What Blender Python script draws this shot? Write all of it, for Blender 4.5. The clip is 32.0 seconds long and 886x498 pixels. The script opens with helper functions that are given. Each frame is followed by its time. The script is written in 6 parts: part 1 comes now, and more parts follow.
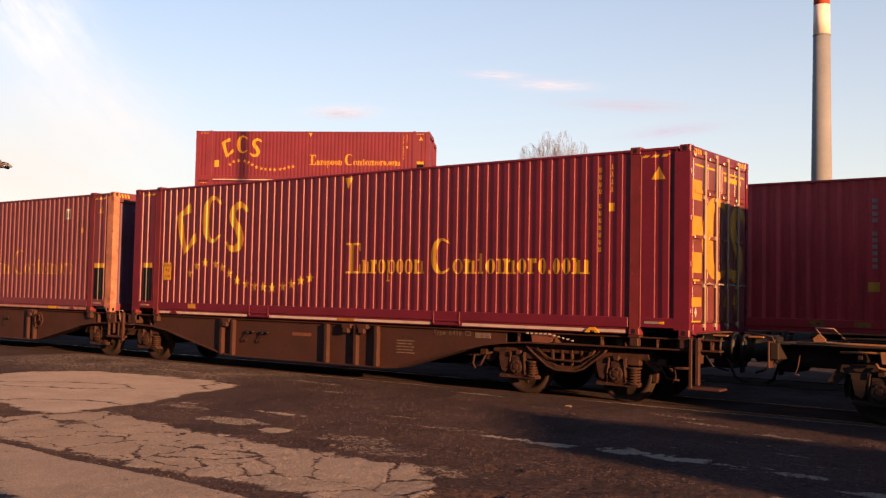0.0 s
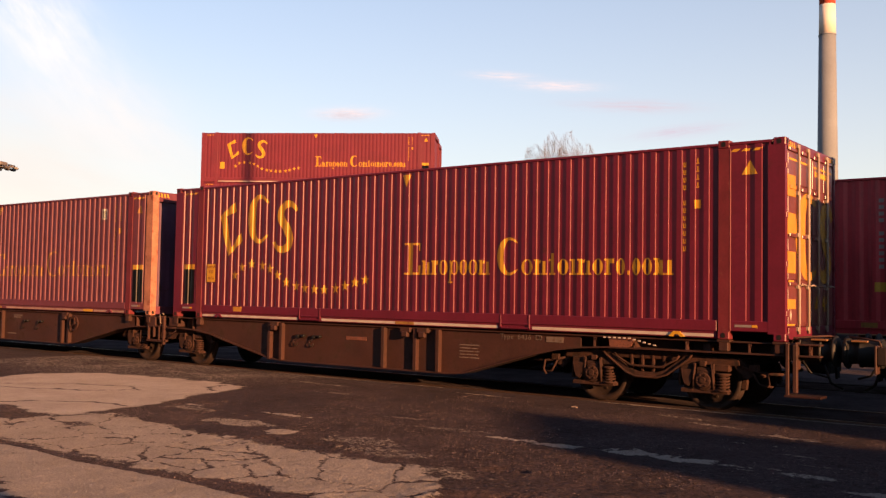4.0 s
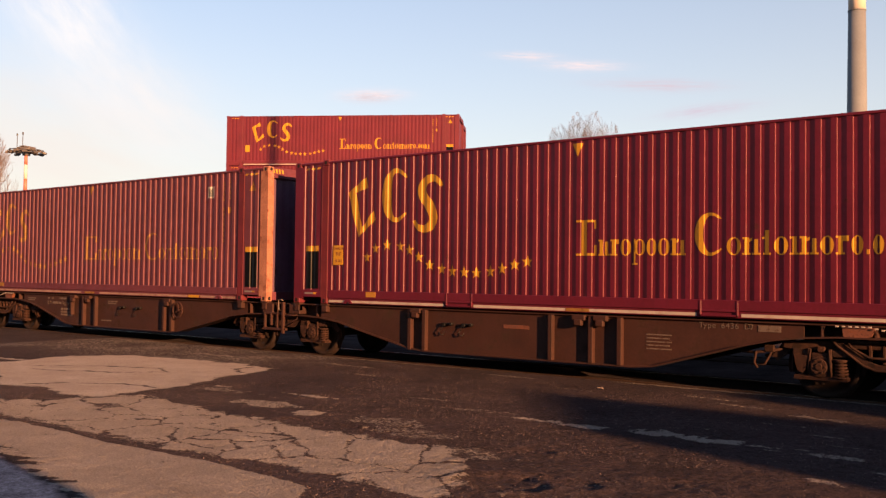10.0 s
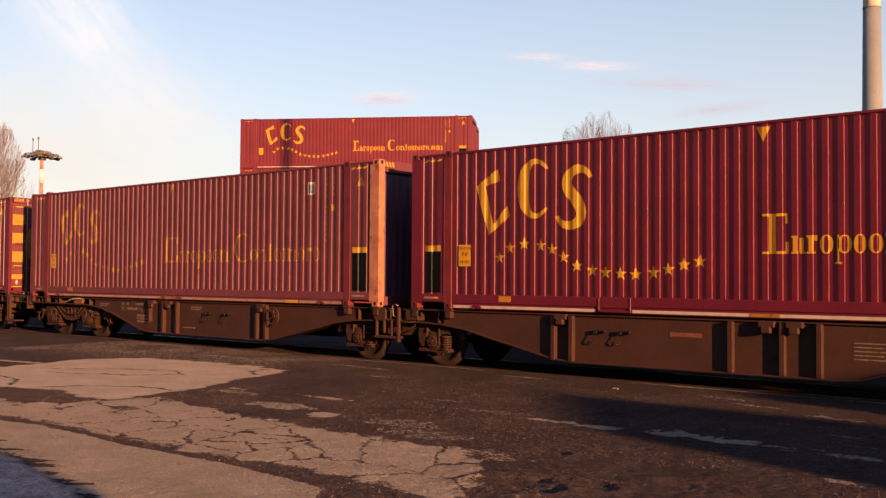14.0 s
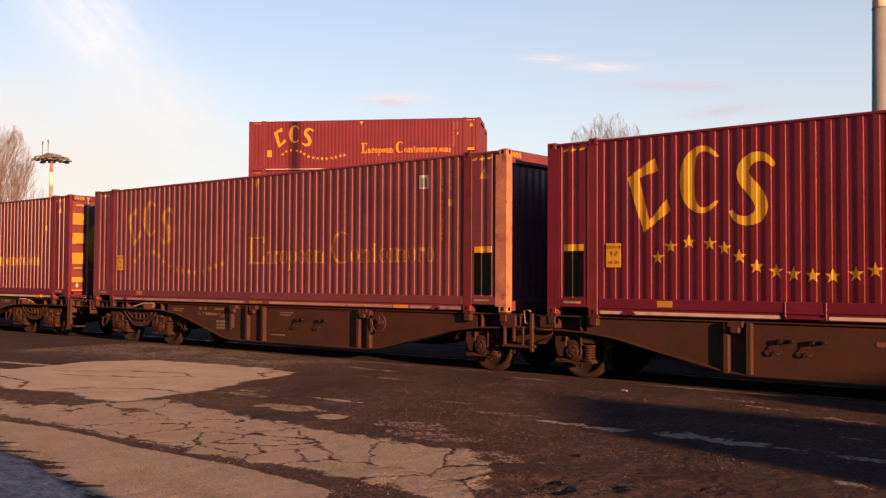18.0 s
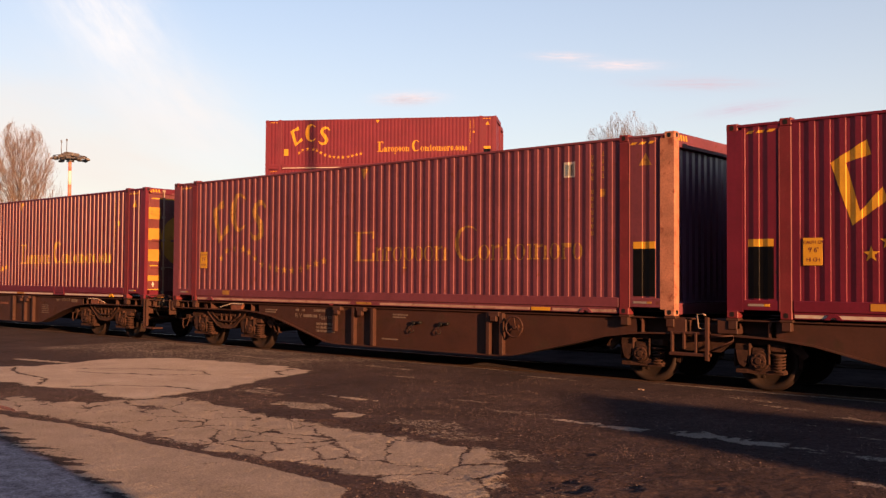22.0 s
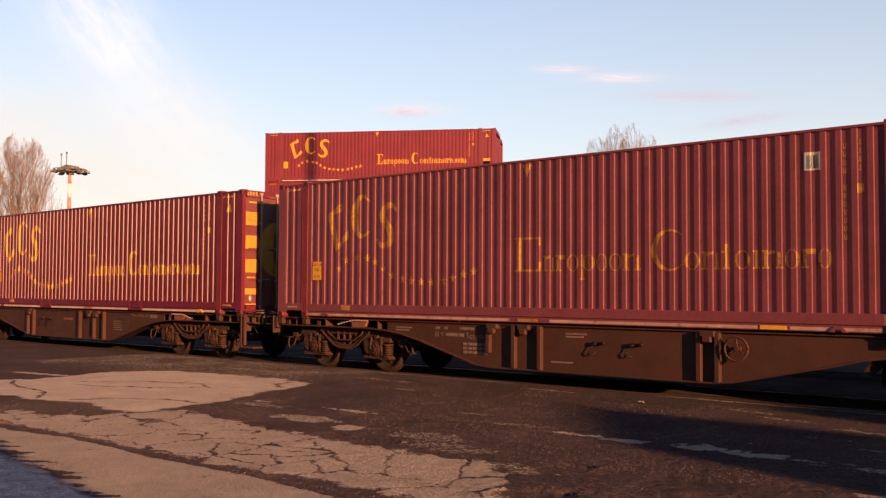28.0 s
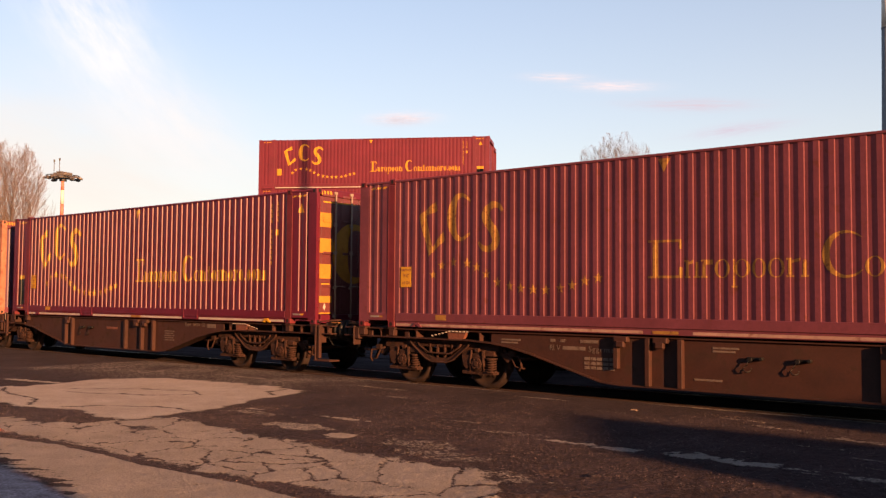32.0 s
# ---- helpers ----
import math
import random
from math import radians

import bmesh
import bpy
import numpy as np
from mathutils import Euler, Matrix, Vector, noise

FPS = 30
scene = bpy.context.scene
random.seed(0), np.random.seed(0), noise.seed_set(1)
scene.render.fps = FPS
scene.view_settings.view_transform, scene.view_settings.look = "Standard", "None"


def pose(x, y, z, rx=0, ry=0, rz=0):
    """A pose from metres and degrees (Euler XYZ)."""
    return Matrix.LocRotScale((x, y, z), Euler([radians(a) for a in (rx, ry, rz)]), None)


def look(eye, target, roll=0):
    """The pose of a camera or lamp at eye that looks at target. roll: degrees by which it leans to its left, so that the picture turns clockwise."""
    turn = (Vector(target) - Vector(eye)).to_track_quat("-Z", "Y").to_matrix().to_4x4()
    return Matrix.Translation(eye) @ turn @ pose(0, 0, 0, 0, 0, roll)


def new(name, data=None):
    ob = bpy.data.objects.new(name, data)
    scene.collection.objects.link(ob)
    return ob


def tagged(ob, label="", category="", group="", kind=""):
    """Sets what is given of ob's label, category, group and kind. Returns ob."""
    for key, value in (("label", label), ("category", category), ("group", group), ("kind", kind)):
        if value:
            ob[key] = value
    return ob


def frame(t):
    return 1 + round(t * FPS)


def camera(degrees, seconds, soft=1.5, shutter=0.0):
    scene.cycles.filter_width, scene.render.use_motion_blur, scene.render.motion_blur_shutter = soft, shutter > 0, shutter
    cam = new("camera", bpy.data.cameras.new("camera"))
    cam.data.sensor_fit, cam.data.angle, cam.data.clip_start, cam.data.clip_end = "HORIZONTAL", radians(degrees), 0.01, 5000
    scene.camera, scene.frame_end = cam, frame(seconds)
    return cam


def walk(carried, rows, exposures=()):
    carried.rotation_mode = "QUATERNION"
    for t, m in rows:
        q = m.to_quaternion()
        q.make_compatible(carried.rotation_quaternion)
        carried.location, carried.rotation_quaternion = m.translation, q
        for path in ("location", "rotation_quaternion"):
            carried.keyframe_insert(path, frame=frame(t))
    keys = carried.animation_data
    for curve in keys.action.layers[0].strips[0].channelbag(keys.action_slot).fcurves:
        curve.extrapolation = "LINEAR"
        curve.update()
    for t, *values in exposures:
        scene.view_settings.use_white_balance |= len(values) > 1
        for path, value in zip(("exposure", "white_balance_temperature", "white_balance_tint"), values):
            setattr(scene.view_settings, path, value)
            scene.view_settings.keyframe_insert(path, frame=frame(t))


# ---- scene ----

# ---- the camera and its walk: seconds, turn to the left, tilt up, lean (degrees); hand-held on one spot ----
TURNS = [
    (0, 37.07, 2.78, 1.15), (0.5, 37.16, 2.84, 1.18), (1, 37.20, 2.93, 1.11), (1.5, 37.23, 2.95, 1.10), (2, 37.39, 3.08, 1.13),
    (2.5, 37.35, 3.07, 1.11), (3, 37.34, 3.01, 1.15), (3.5, 37.33, 2.95, 1.09), (5.5, 37.71, 2.42, 0.81), (6, 37.74, 2.31, 0.78),
    (6.5, 37.68, 2.13, 0.88), (7, 37.77, 2.07, 0.88), (7.5, 37.97, 2.04, 0.89), (8, 38.17, 2.00, 0.88), (8.5, 38.34, 1.86, 0.88),
    (9, 38.55, 1.82, 0.81), (9.5, 38.60, 1.82, 0.79), (10, 38.87, 1.72, 0.73), (10.5, 39.06, 1.64, 0.84), (11, 39.07, 1.65, 0.72),
    (11.5, 39.12, 1.59, 0.60), (12, 39.39, 1.80, 0.43), (12.5, 39.52, 1.79, 0.46), (13, 39.52, 1.73, 0.46), (13.5, 39.56, 1.77, 0.45),
    (14, 39.69, 1.79, 0.39), (14.5, 39.77, 1.83, 0.36), (16.5, 40.00, 1.89, 0.22), (17, 40.08, 1.87, 0.21), (17.5, 40.14, 1.87, 0.30),
    (18, 40.19, 1.90, 0.30), (18.5, 40.28, 1.93, 0.25), (19, 40.35, 1.93, 0.21), (19.5, 40.45, 1.89, 0.26), (20, 40.50, 1.83, 0.33),
    (20.5, 40.55, 1.76, 0.37), (21, 40.73, 1.72, 0.32), (21.5, 40.93, 1.76, 0.36), (22, 41.15, 1.81, 0.38), (22.5, 41.24, 1.86, 0.37),
    (23, 41.28, 1.85, 0.32), (23.5, 41.32, 1.75, 0.29), (24, 41.34, 1.70, 0.31), (24.5, 41.36, 1.64, 0.29), (25, 41.31, 1.68, 0.42),
    (25.5, 41.41, 1.58, 0.45), (27.5, 41.70, 2.70, 0.08), (28, 41.13, 2.54, 0.29), (28.5, 40.92, 2.89, 0.33), (29, 40.71, 2.93, 0.46),
    (29.5, 40.66, 2.80, 0.45), (30, 40.63, 2.76, 0.50), (30.5, 40.68, 2.76, 0.53), (31, 40.86, 2.86, 0.50), (31.5, 40.73, 2.97, 0.46),
    (32, 40.74, 3.00, 0.44)]
TRAVEL = [-5.659, -5.489, -5.347, -5.211, -5.065, -4.902, -4.722, -4.529, -4.337, -4.122, -3.888, -3.638, -3.388, -3.131, -2.872, -2.615,
          -2.357, -2.091, -1.813, -1.519, -1.208, -0.880, -0.533, -0.167, 0.209, 0.585, 0.950, 1.305, 1.660, 2.015, 2.355, 2.681,
          3.016, 3.382, 3.768, 4.162, 4.554, 4.942, 5.326, 5.706, 6.083, 6.449, 6.800, 7.139, 7.474, 7.811, 8.148, 8.485,
          8.823, 9.163, 9.503, 9.844, 10.186, 10.531, 10.878, 11.227, 11.572, 11.922, 12.276, 12.634, 12.992, 13.345, 13.688, 14.023,
          14.352]  # metres along the track, every half second
EYE = (0.0, -13.585, 1.65)
cam = camera(49.6, 32.0, soft=1.35)
walk(cam, [(t, pose(*EYE, 90 + up, 0, turn) @ pose(0, 0, 0, 0, 0, lean)) for t, turn, up, lean in TURNS],
     [(0, 1.78), (3.5, 1.78), (7, 1.72), (25.5, 1.71), (28, 1.76), (32, 1.77)])

# ---- light: a low sun from behind on the right, and the evening sky ----
SUN_SIDE, SUN_UP = 17.5, 10.5            # degrees from the track's line towards the camera's side, and above the ground
to_sun = Vector((math.cos(radians(SUN_SIDE)) * math.cos(radians(SUN_UP)), -math.sin(radians(SUN_SIDE)) * math.cos(radians(SUN_UP)), math.sin(radians(SUN_UP))))
sun_data = bpy.data.lights.new("sun", "SUN")
sun_data.energy, sun_data.angle, sun_data.color = 6.0, radians(0.5), (1.0, 0.488, 0.205)
sun = new("sun", sun_data)
sun.matrix_world = look(to_sun * 200, (0, 0, 0))
scene.view_settings.use_white_balance = True
scene.view_settings.white_balance_temperature, scene.view_settings.white_balance_tint = 6650, 16.5

world = bpy.data.worlds.new("evening_sky")
scene.world = world
world.use_nodes = True
wn, wl = world.node_tree.nodes, world.node_tree.links
wn.clear()
w_out, w_bg, sky = wn.new("ShaderNodeOutputWorld"), wn.new("ShaderNodeBackground"), wn.new("ShaderNodeTexSky")
sky.sky_type, sky.sun_disc = "NISHITA", False
sky.sun_elevation, sky.sun_rotation = radians(SUN_UP), radians(90 + SUN_SIDE)
sky.air_density, sky.dust_density, sky.ozone_density = 1.0, 0.4, 3.0
w_bg.inputs["Strength"].default_value = 0.069


def wmath(op, a, b=None, c=None, clamp=False):
    n = wn.new("ShaderNodeMath")
    n.operation, n.use_clamp = op, clamp
    for socket, v in zip(n.inputs, (a, b, c)):
        if v is None:
            continue
        if isinstance(v, (int, float)):
            socket.default_value = v
        else:
            wl.new(v, socket)
    return n.outputs[0]


# thin high clouds: streaks drawn out along the horizon and one long plume of cirrus
w_tc = wn.new("ShaderNodeTexCoord")
w_sep = wn.new("ShaderNodeSeparateXYZ")
wl.new(w_tc.outputs["Generated"], w_sep.inputs[0])
w_az = wmath("ARCTAN2", wmath("MULTIPLY", w_sep.outputs[0], -1.0), w_sep.outputs[1])       # turn to the left, radians
w_el = wmath("ARCSINE", w_sep.outputs[2])


def cloud(az, el, tilt, length, width, seed, scale=3.0, detail=5.0):
    """A soft patch of cloud round one direction, ragged by noise: 0 to 1."""
    da, de = wmath("SUBTRACT", w_az, radians(az)), wmath("SUBTRACT", w_el, radians(el))
    ct, st = math.cos(radians(tilt)), math.sin(radians(tilt))
    u = wmath("ADD", wmath("MULTIPLY", da, ct), wmath("MULTIPLY", de, st))
    v = wmath("SUBTRACT", wmath("MULTIPLY", de, ct), wmath("MULTIPLY", da, st))
    u, v = wmath("DIVIDE", u, radians(length)), wmath("DIVIDE", v, radians(width))
    comb = wn.new("ShaderNodeCombineXYZ")
    wl.new(u, comb.inputs[0]), wl.new(v, comb.inputs[1])
    comb.inputs[2].default_value = seed
    nz = wn.new("ShaderNodeTexNoise")
    wl.new(comb.outputs[0], nz.inputs["Vector"])
    nz.inputs["Scale"].default_value, nz.inputs["Detail"].default_value, nz.inputs["Roughness"].default_value = scale, detail, 0.6
    fall = wmath("POWER", 2.718, wmath("MULTIPLY", wmath("ADD", wmath("MULTIPLY", u, u), wmath("MULTIPLY", v, v)), -1.0))
    return wmath("MULTIPLY", fall, wmath("SUBTRACT", wmath("MULTIPLY", nz.outputs[0], 2.4), 0.55, clamp=True), clamp=True)


def cover(colour, mask, tint, amount):
    mix = wn.new("ShaderNodeMix")
    mix.data_type, mix.blend_type = "RGBA", "MIX"
    wl.new(wmath("MULTIPLY", mask, amount), mix.inputs[0])
    wl.new(colour, mix.inputs[6])
    mix.inputs[7].default_value = (*tint, 1)
    return mix.outputs[2]


w_colour = sky.outputs[0]
# a thin veil that thickens towards the horizon
veil = wmath("POWER", 2.718, wmath("MULTIPLY", wmath("MAXIMUM", w_el, 0.0), -1 / radians(14.5)))
haze = wmath("ADD", wmath("MULTIPLY", veil, 0.86), 0.08)
w_colour = cover(w_colour, haze, (4.15, 3.87, 3.24), 1.0)
w_colour = cover(w_colour, cloud(69, 4.0, 4, 17, 6.5, 3.0, 0.9, 3.0), (4.30, 3.82, 3.08), 0.9)
w_colour = cover(w_colour, cloud(64, 7.5, 12, 14, 4.2, 2.0, 1.2, 4.0), (4.12, 3.84, 3.48), 0.75)
w_colour = cover(w_colour, cloud(61.2, 15.2, 54, 6.0, 2.3, 1.0, 1.8, 6.0), (4.49, 4.49, 4.39), 1.0)
w_colour = cover(w_colour, cloud(56.5, 9.8, 35, 5.0, 2.2, 5.0, 1.4, 6.0), (4.3, 4.2, 4.0), 0.75)
w_colour = cover(w_colour, cloud(43.2, 10.75, -2, 1.7, 0.30, 4.0, 2.0), (4.55, 3.95, 3.85), 1.0)
w_colour = cover(w_colour, cloud(43.35, 10.6, -2, 1.3, 0.26, 4.5, 2.0), (3.30, 2.95, 3.05), 0.9)
w_colour = cover(w_colour, cloud(30.6, 12.5, 2, 2.0, 0.25, 7.0, 2.0), (4.49, 3.83, 3.74), 1.0)
w_colour = cover(w_colour, cloud(34.0, 13.1, 2, 1.6, 0.22, 8.0, 2.0), (4.3, 3.74, 3.69), 0.9)
w_colour = cover(w_colour, cloud(26.2, 11.3, 3, 3.2, 0.32, 9.0, 2.0), (3.18, 2.85, 3.13), 1.0)
w_colour = cover(w_colour, cloud(23.5, 9.8, -5, 2.4, 0.3, 10.0, 2.0), (3.09, 2.85, 3.23), 1.0)
wl.new(w_colour, w_bg.inputs[0])
wl.new(w_bg.outputs[0], w_out.inputs[0])

# ---- materials ----


def material(name, base, rough=0.6, metal=0.0, vary=0.12, scale=3.0, spots=None, spot_scale=6.0, spot_amount=0.5, streak=None, streak_amount=0.0,
             bump=0.0, bump_scale=60.0, spec=0.5, stretch=(1, 1, 1), per_object=0.0, grain=0.0, grain_scale=70.0, island=0.0, depth=0.02):
    """A worn surface: base colour with broad and fine variation, spots of a second colour, streaks that run down, fine relief."""
    m = bpy.data.materials.new(name)
    m.use_nodes = True
    n, l = m.node_tree.nodes, m.node_tree.links
    b = n["Principled BSDF"]
    b.inputs["Roughness"].default_value, b.inputs["Metallic"].default_value = rough, metal
    b.inputs["Specular IOR Level"].default_value = spec
    tc = n.new("ShaderNodeTexCoord")
    mp = n.new("ShaderNodeMapping")
    mp.inputs["Scale"].default_value = stretch
    l.new(tc.outputs["Object"], mp.inputs[0])

    def tex(sc, detail, vec=None):
        t = n.new("ShaderNodeTexNoise")
        t.inputs["Scale"].default_value, t.inputs["Detail"].default_value, t.inputs["Roughness"].default_value = sc, detail, 0.62
        l.new(vec or mp.outputs[0], t.inputs["Vector"])
        return t.outputs[0]

    def ramp(value, lo, hi, a=0.0, c=1.0):
        r = n.new("ShaderNodeMapRange")
        r.inputs[1].default_value, r.inputs[2].default_value, r.inputs[3].default_value, r.inputs[4].default_value = lo, hi, a, c
        l.new(value, r.inputs[0])
        return r.outputs[0]

    def mixed(fac, a, c, blend="MIX"):
        x = n.new("ShaderNodeMix")
        x.data_type, x.blend_type = "RGBA", blend
        for k, v in ((0, fac), (6, a), (7, c)):
            if isinstance(v, (tuple, list)):
                x.inputs[k].default_value = (*v, 1)
            elif isinstance(v, (int, float)):
                x.inputs[k].default_value = v
            else:
                l.new(v, x.inputs[k])
        return x.outputs[2]

    lo, hi = tuple(c * (1 - vary) for c in base), tuple(min(1, c * (1 + vary)) for c in base)
    col = mixed(ramp(tex(scale, 4), 0.3, 0.7), lo, hi)
    fine = ramp(tex(scale * 12, 3), 0.3, 0.7, 1 - vary * 0.7, 1 + vary * 0.7)
    x = n.new("ShaderNodeVectorMath")
    x.operation = "SCALE"
    l.new(col, x.inputs[0]), l.new(fine, x.inputs["Scale"])
    col = x.outputs[0]
    if grain:
        x = n.new("ShaderNodeVectorMath")
        x.operation = "SCALE"
        l.new(col, x.inputs[0]), l.new(ramp(tex(grain_scale, 2), 0.34, 0.66, 1 - grain, 1 + grain), x.inputs["Scale"])
        col = x.outputs[0]
    if island:
        gi = n.new("ShaderNodeNewGeometry")
        x = n.new("ShaderNodeVectorMath")
        x.operation = "SCALE"
        l.new(col, x.inputs[0]), l.new(ramp(gi.outputs["Random Per Island"], 0, 1, 1 - island, 1 + island), x.inputs["Scale"])
        col = x.outputs[0]
    if per_object:
        oi = n.new("ShaderNodeObjectInfo")
        x = n.new("ShaderNodeVectorMath")
        x.operation = "SCALE"
        l.new(col, x.inputs[0]), l.new(ramp(oi.outputs["Random"], 0, 1, 1 - per_object, 1 + per_object), x.inputs["Scale"])
        col = x.outputs[0]
    rough_in = None
    if spots:
        f = ramp(tex(spot_scale, 6), 0.66 - 0.22 * spot_amount, 0.78 - 0.16 * spot_amount)
        col = mixed(f, col, spots)
        rough_in = ramp(f, 0, 1, rough, min(1, rough + 0.25))
    if streak:
        m2 = n.new("ShaderNodeMapping")
        m2.inputs["Scale"].default_value = (9, 9, 0.55)
        l.new(tc.outputs["Object"], m2.inputs[0])
        col = mixed(ramp(tex(1.6, 5, m2.outputs[0]), 0.5, 0.8, 0, streak_amount), col, streak)
    l.new(col, b.inputs["Base Color"])
    if rough_in is not None:
        l.new(rough_in, b.inputs["Roughness"])
    if bump:
        bp = n.new("ShaderNodeBump")
        bp.inputs["Strength"].default_value, bp.inputs["Distance"].default_value = bump, depth
        l.new(tex(bump_scale, 5), bp.inputs["Height"])
        l.new(bp.outputs[0], b.inputs["Normal"])
    return m


MAROON = material("maroon_paint", (0.067, 0.0064, 0.0160), 0.42, vary=0.16, scale=1.6, spots=(0.038, 0.00912, 0.00684), spot_scale=5, spot_amount=0.12, streak=(0.04712, 0.00684, 0.00912), streak_amount=0.5, bump=0.05, bump_scale=30, spec=0.27)
# duller maroon of the doors, with bluish shade also put into its base
DOOR_RED = material("glossy_shade_toned_door_paint", (0.072, 0.0190, 0.0205), 0.38, vary=0.16, scale=2.2, spots=(0.038, 0.00912, 0.00684), spot_scale=7, spot_amount=0.2, bump=0.04, bump_scale=30, spec=0.5)
FADED = material("faded_red_paint", (0.080, 0.0225, 0.0335), 0.54, vary=0.16, scale=1.3, spots=(0.0646, 0.01824, 0.01292), spot_scale=6, spot_amount=0.25, streak=(0.08, 0.023, 0.021), streak_amount=0.5, bump=0.06, bump_scale=30, spec=0.16)
SCUFFED = material("scuffed_maroon_post_paint", (0.076, 0.0105, 0.0145), 0.55, vary=0.2, scale=3, spots=(0.120, 0.044, 0.036), spot_scale=11, spot_amount=0.2, streak=(0.088, 0.022, 0.021), streak_amount=0.45, bump=0.06, bump_scale=40, spec=0.2)
FADED_POST = material("oxidised_orange_primer", (0.208, 0.090, 0.058), 0.75, vary=0.28, scale=3, spots=(0.114, 0.0342, 0.02128), spot_scale=7, spot_amount=0.5, bump=0.08, bump_scale=40, spec=0.25)
STACK_RED = material("sunlit_red_paint", (0.080, 0.0100, 0.0190), 0.55, vary=0.14, scale=0.9, streak=(0.0684, 0.0114, 0.01368), streak_amount=0.6, bump=0.03, bump_scale=20, spec=0.3)
DARK_RED = material("dark_red_paint", (0.27, 0.019, 0.025), 0.5, vary=0.14, scale=1.2, streak=(0.038, 0.00532, 0.00532), streak_amount=0.6, bump=0.05, bump_scale=30, spec=0.3)
YELLOW = material("yellow_paint", (0.315, 0.168, 0.0115), 0.5, vary=0.12, scale=4, spots=(0.2128, 0.0684, 0.0152), spot_scale=9, spot_amount=0.2, spec=0.3)
DOOR_YELLOW = material("warm_yellow_door_paint", (0.235, 0.115, 0.0155), 0.55, vary=0.14, scale=4, spots=(0.19, 0.060, 0.016), spot_scale=9, spot_amount=0.25, spec=0.25)
PLACARD_BLUE = material("blue_grey_placard_field", (0.10, 0.14, 0.17), 0.5, vary=0.15, scale=4)
# copy of the faded red for the shaded end, bluish shade mixed into the base
SHADED_END = material("glossy_shaded_end_paint", (0.062, 0.030, 0.056), 0.32, vary=0.16, scale=1.6, spots=(0.038, 0.01216, 0.00912), spot_scale=6, spot_amount=0.3, bump=0.05, bump_scale=30, spec=0.5)
OLD_YELLOW = material("faded_yellow_paint", (0.168, 0.088, 0.021), 0.6, vary=0.2, scale=5, spots=(0.063, 0.0128, 0.0128), spot_scale=13, spot_amount=0.6, spec=0.2)
WHITE = material("dirty_white_tape", (0.27, 0.235, 0.205), 0.5, vary=0.14, scale=5, spots=(0.228, 0.152, 0.1292), spot_scale=7, spot_amount=0.4)
DULL_TAPE = material("dull_pinkish_tape", (0.1976, 0.1216, 0.0988), 0.6, vary=0.2, scale=5, spots=(0.0912, 0.038, 0.0304), spot_scale=6, spot_amount=0.6)
GREY_MARK = material("grey_lettering", (0.1292, 0.114, 0.1064), 0.6, vary=0.1, scale=6)
DARK_PANEL = material("black_panel_film", (0.0024, 0.0024, 0.0030), 0.35, vary=0.3, scale=6, spec=0.12)
STEEL = material("galvanised_steel", (0.150, 0.112, 0.086), 0.65, metal=0.0, vary=0.15, scale=9)
WAGON = material("rust_brown_wagon_paint", (0.0250, 0.0086, 0.0057), 0.7, vary=0.25, scale=2.2, spots=(0.01976, 0.00912, 0.00608), spot_scale=4, spot_amount=0.5, streak=(0.02584, 0.01064, 0.00684), streak_amount=0.6, bump=0.12, bump_scale=45, spec=0.25)
BOGIE = material("dusty_rusted_cast_iron", (0.0235, 0.0096, 0.0062), 0.85, vary=0.5, scale=7, spots=(0.006, 0.0036, 0.0030), spot_scale=6, spot_amount=0.55, bump=0.3, bump_scale=60, spec=0.2)
WHEEL = material("brown_rolled_steel", (0.0105, 0.0048, 0.0034), 0.75, metal=0.0, vary=0.25, scale=8, bump=0.1, bump_scale=70, spec=0.3)
BLACK = material("black_greasy_steel", (0.0042, 0.0036, 0.0034), 0.6, vary=0.3, scale=8, bump=0.1, spec=0.25)
# wagon brown taken almost to black: the shade on the flat wagons is in this colour
SHADED_BROWN = material("shade_darkened_wagon_paint", (0.0095, 0.0056, 0.0046), 0.75, vary=0.35, scale=3, spots=(0.018, 0.0085, 0.0058), spot_scale=7, spot_amount=0.3, bump=0.12, bump_scale=45, spec=0.2)
OCHRE = material("ochre_painted_steel", (0.125, 0.055, 0.015), 0.65, vary=0.2, scale=8, spots=(0.0912, 0.038, 0.0228), spot_scale=10, spot_amount=0.4)
RUST_PAINT = material("rust_orange_paint", (0.085, 0.026, 0.012), 0.7, vary=0.2, scale=9, spots=(0.03, 0.0095, 0.006), spot_scale=30, spot_amount=0.6)
MARK_DIM = material("dim_stencilled_paint", (0.075, 0.054, 0.042), 0.7, vary=0.2, scale=9, spots=(0.038, 0.01444, 0.00836), spot_scale=16, spot_amount=0.6)
RAIL = material("rolled_rail_steel", (0.0684, 0.0418, 0.0304), 0.5, metal=0.7, vary=0.2, scale=6)
MASONRY = material("plain_plastered_wall", (0.3192, 0.304, 0.2812), 0.9, vary=0.1, scale=1.5, bump=0.1)

# ---- mesh building ----


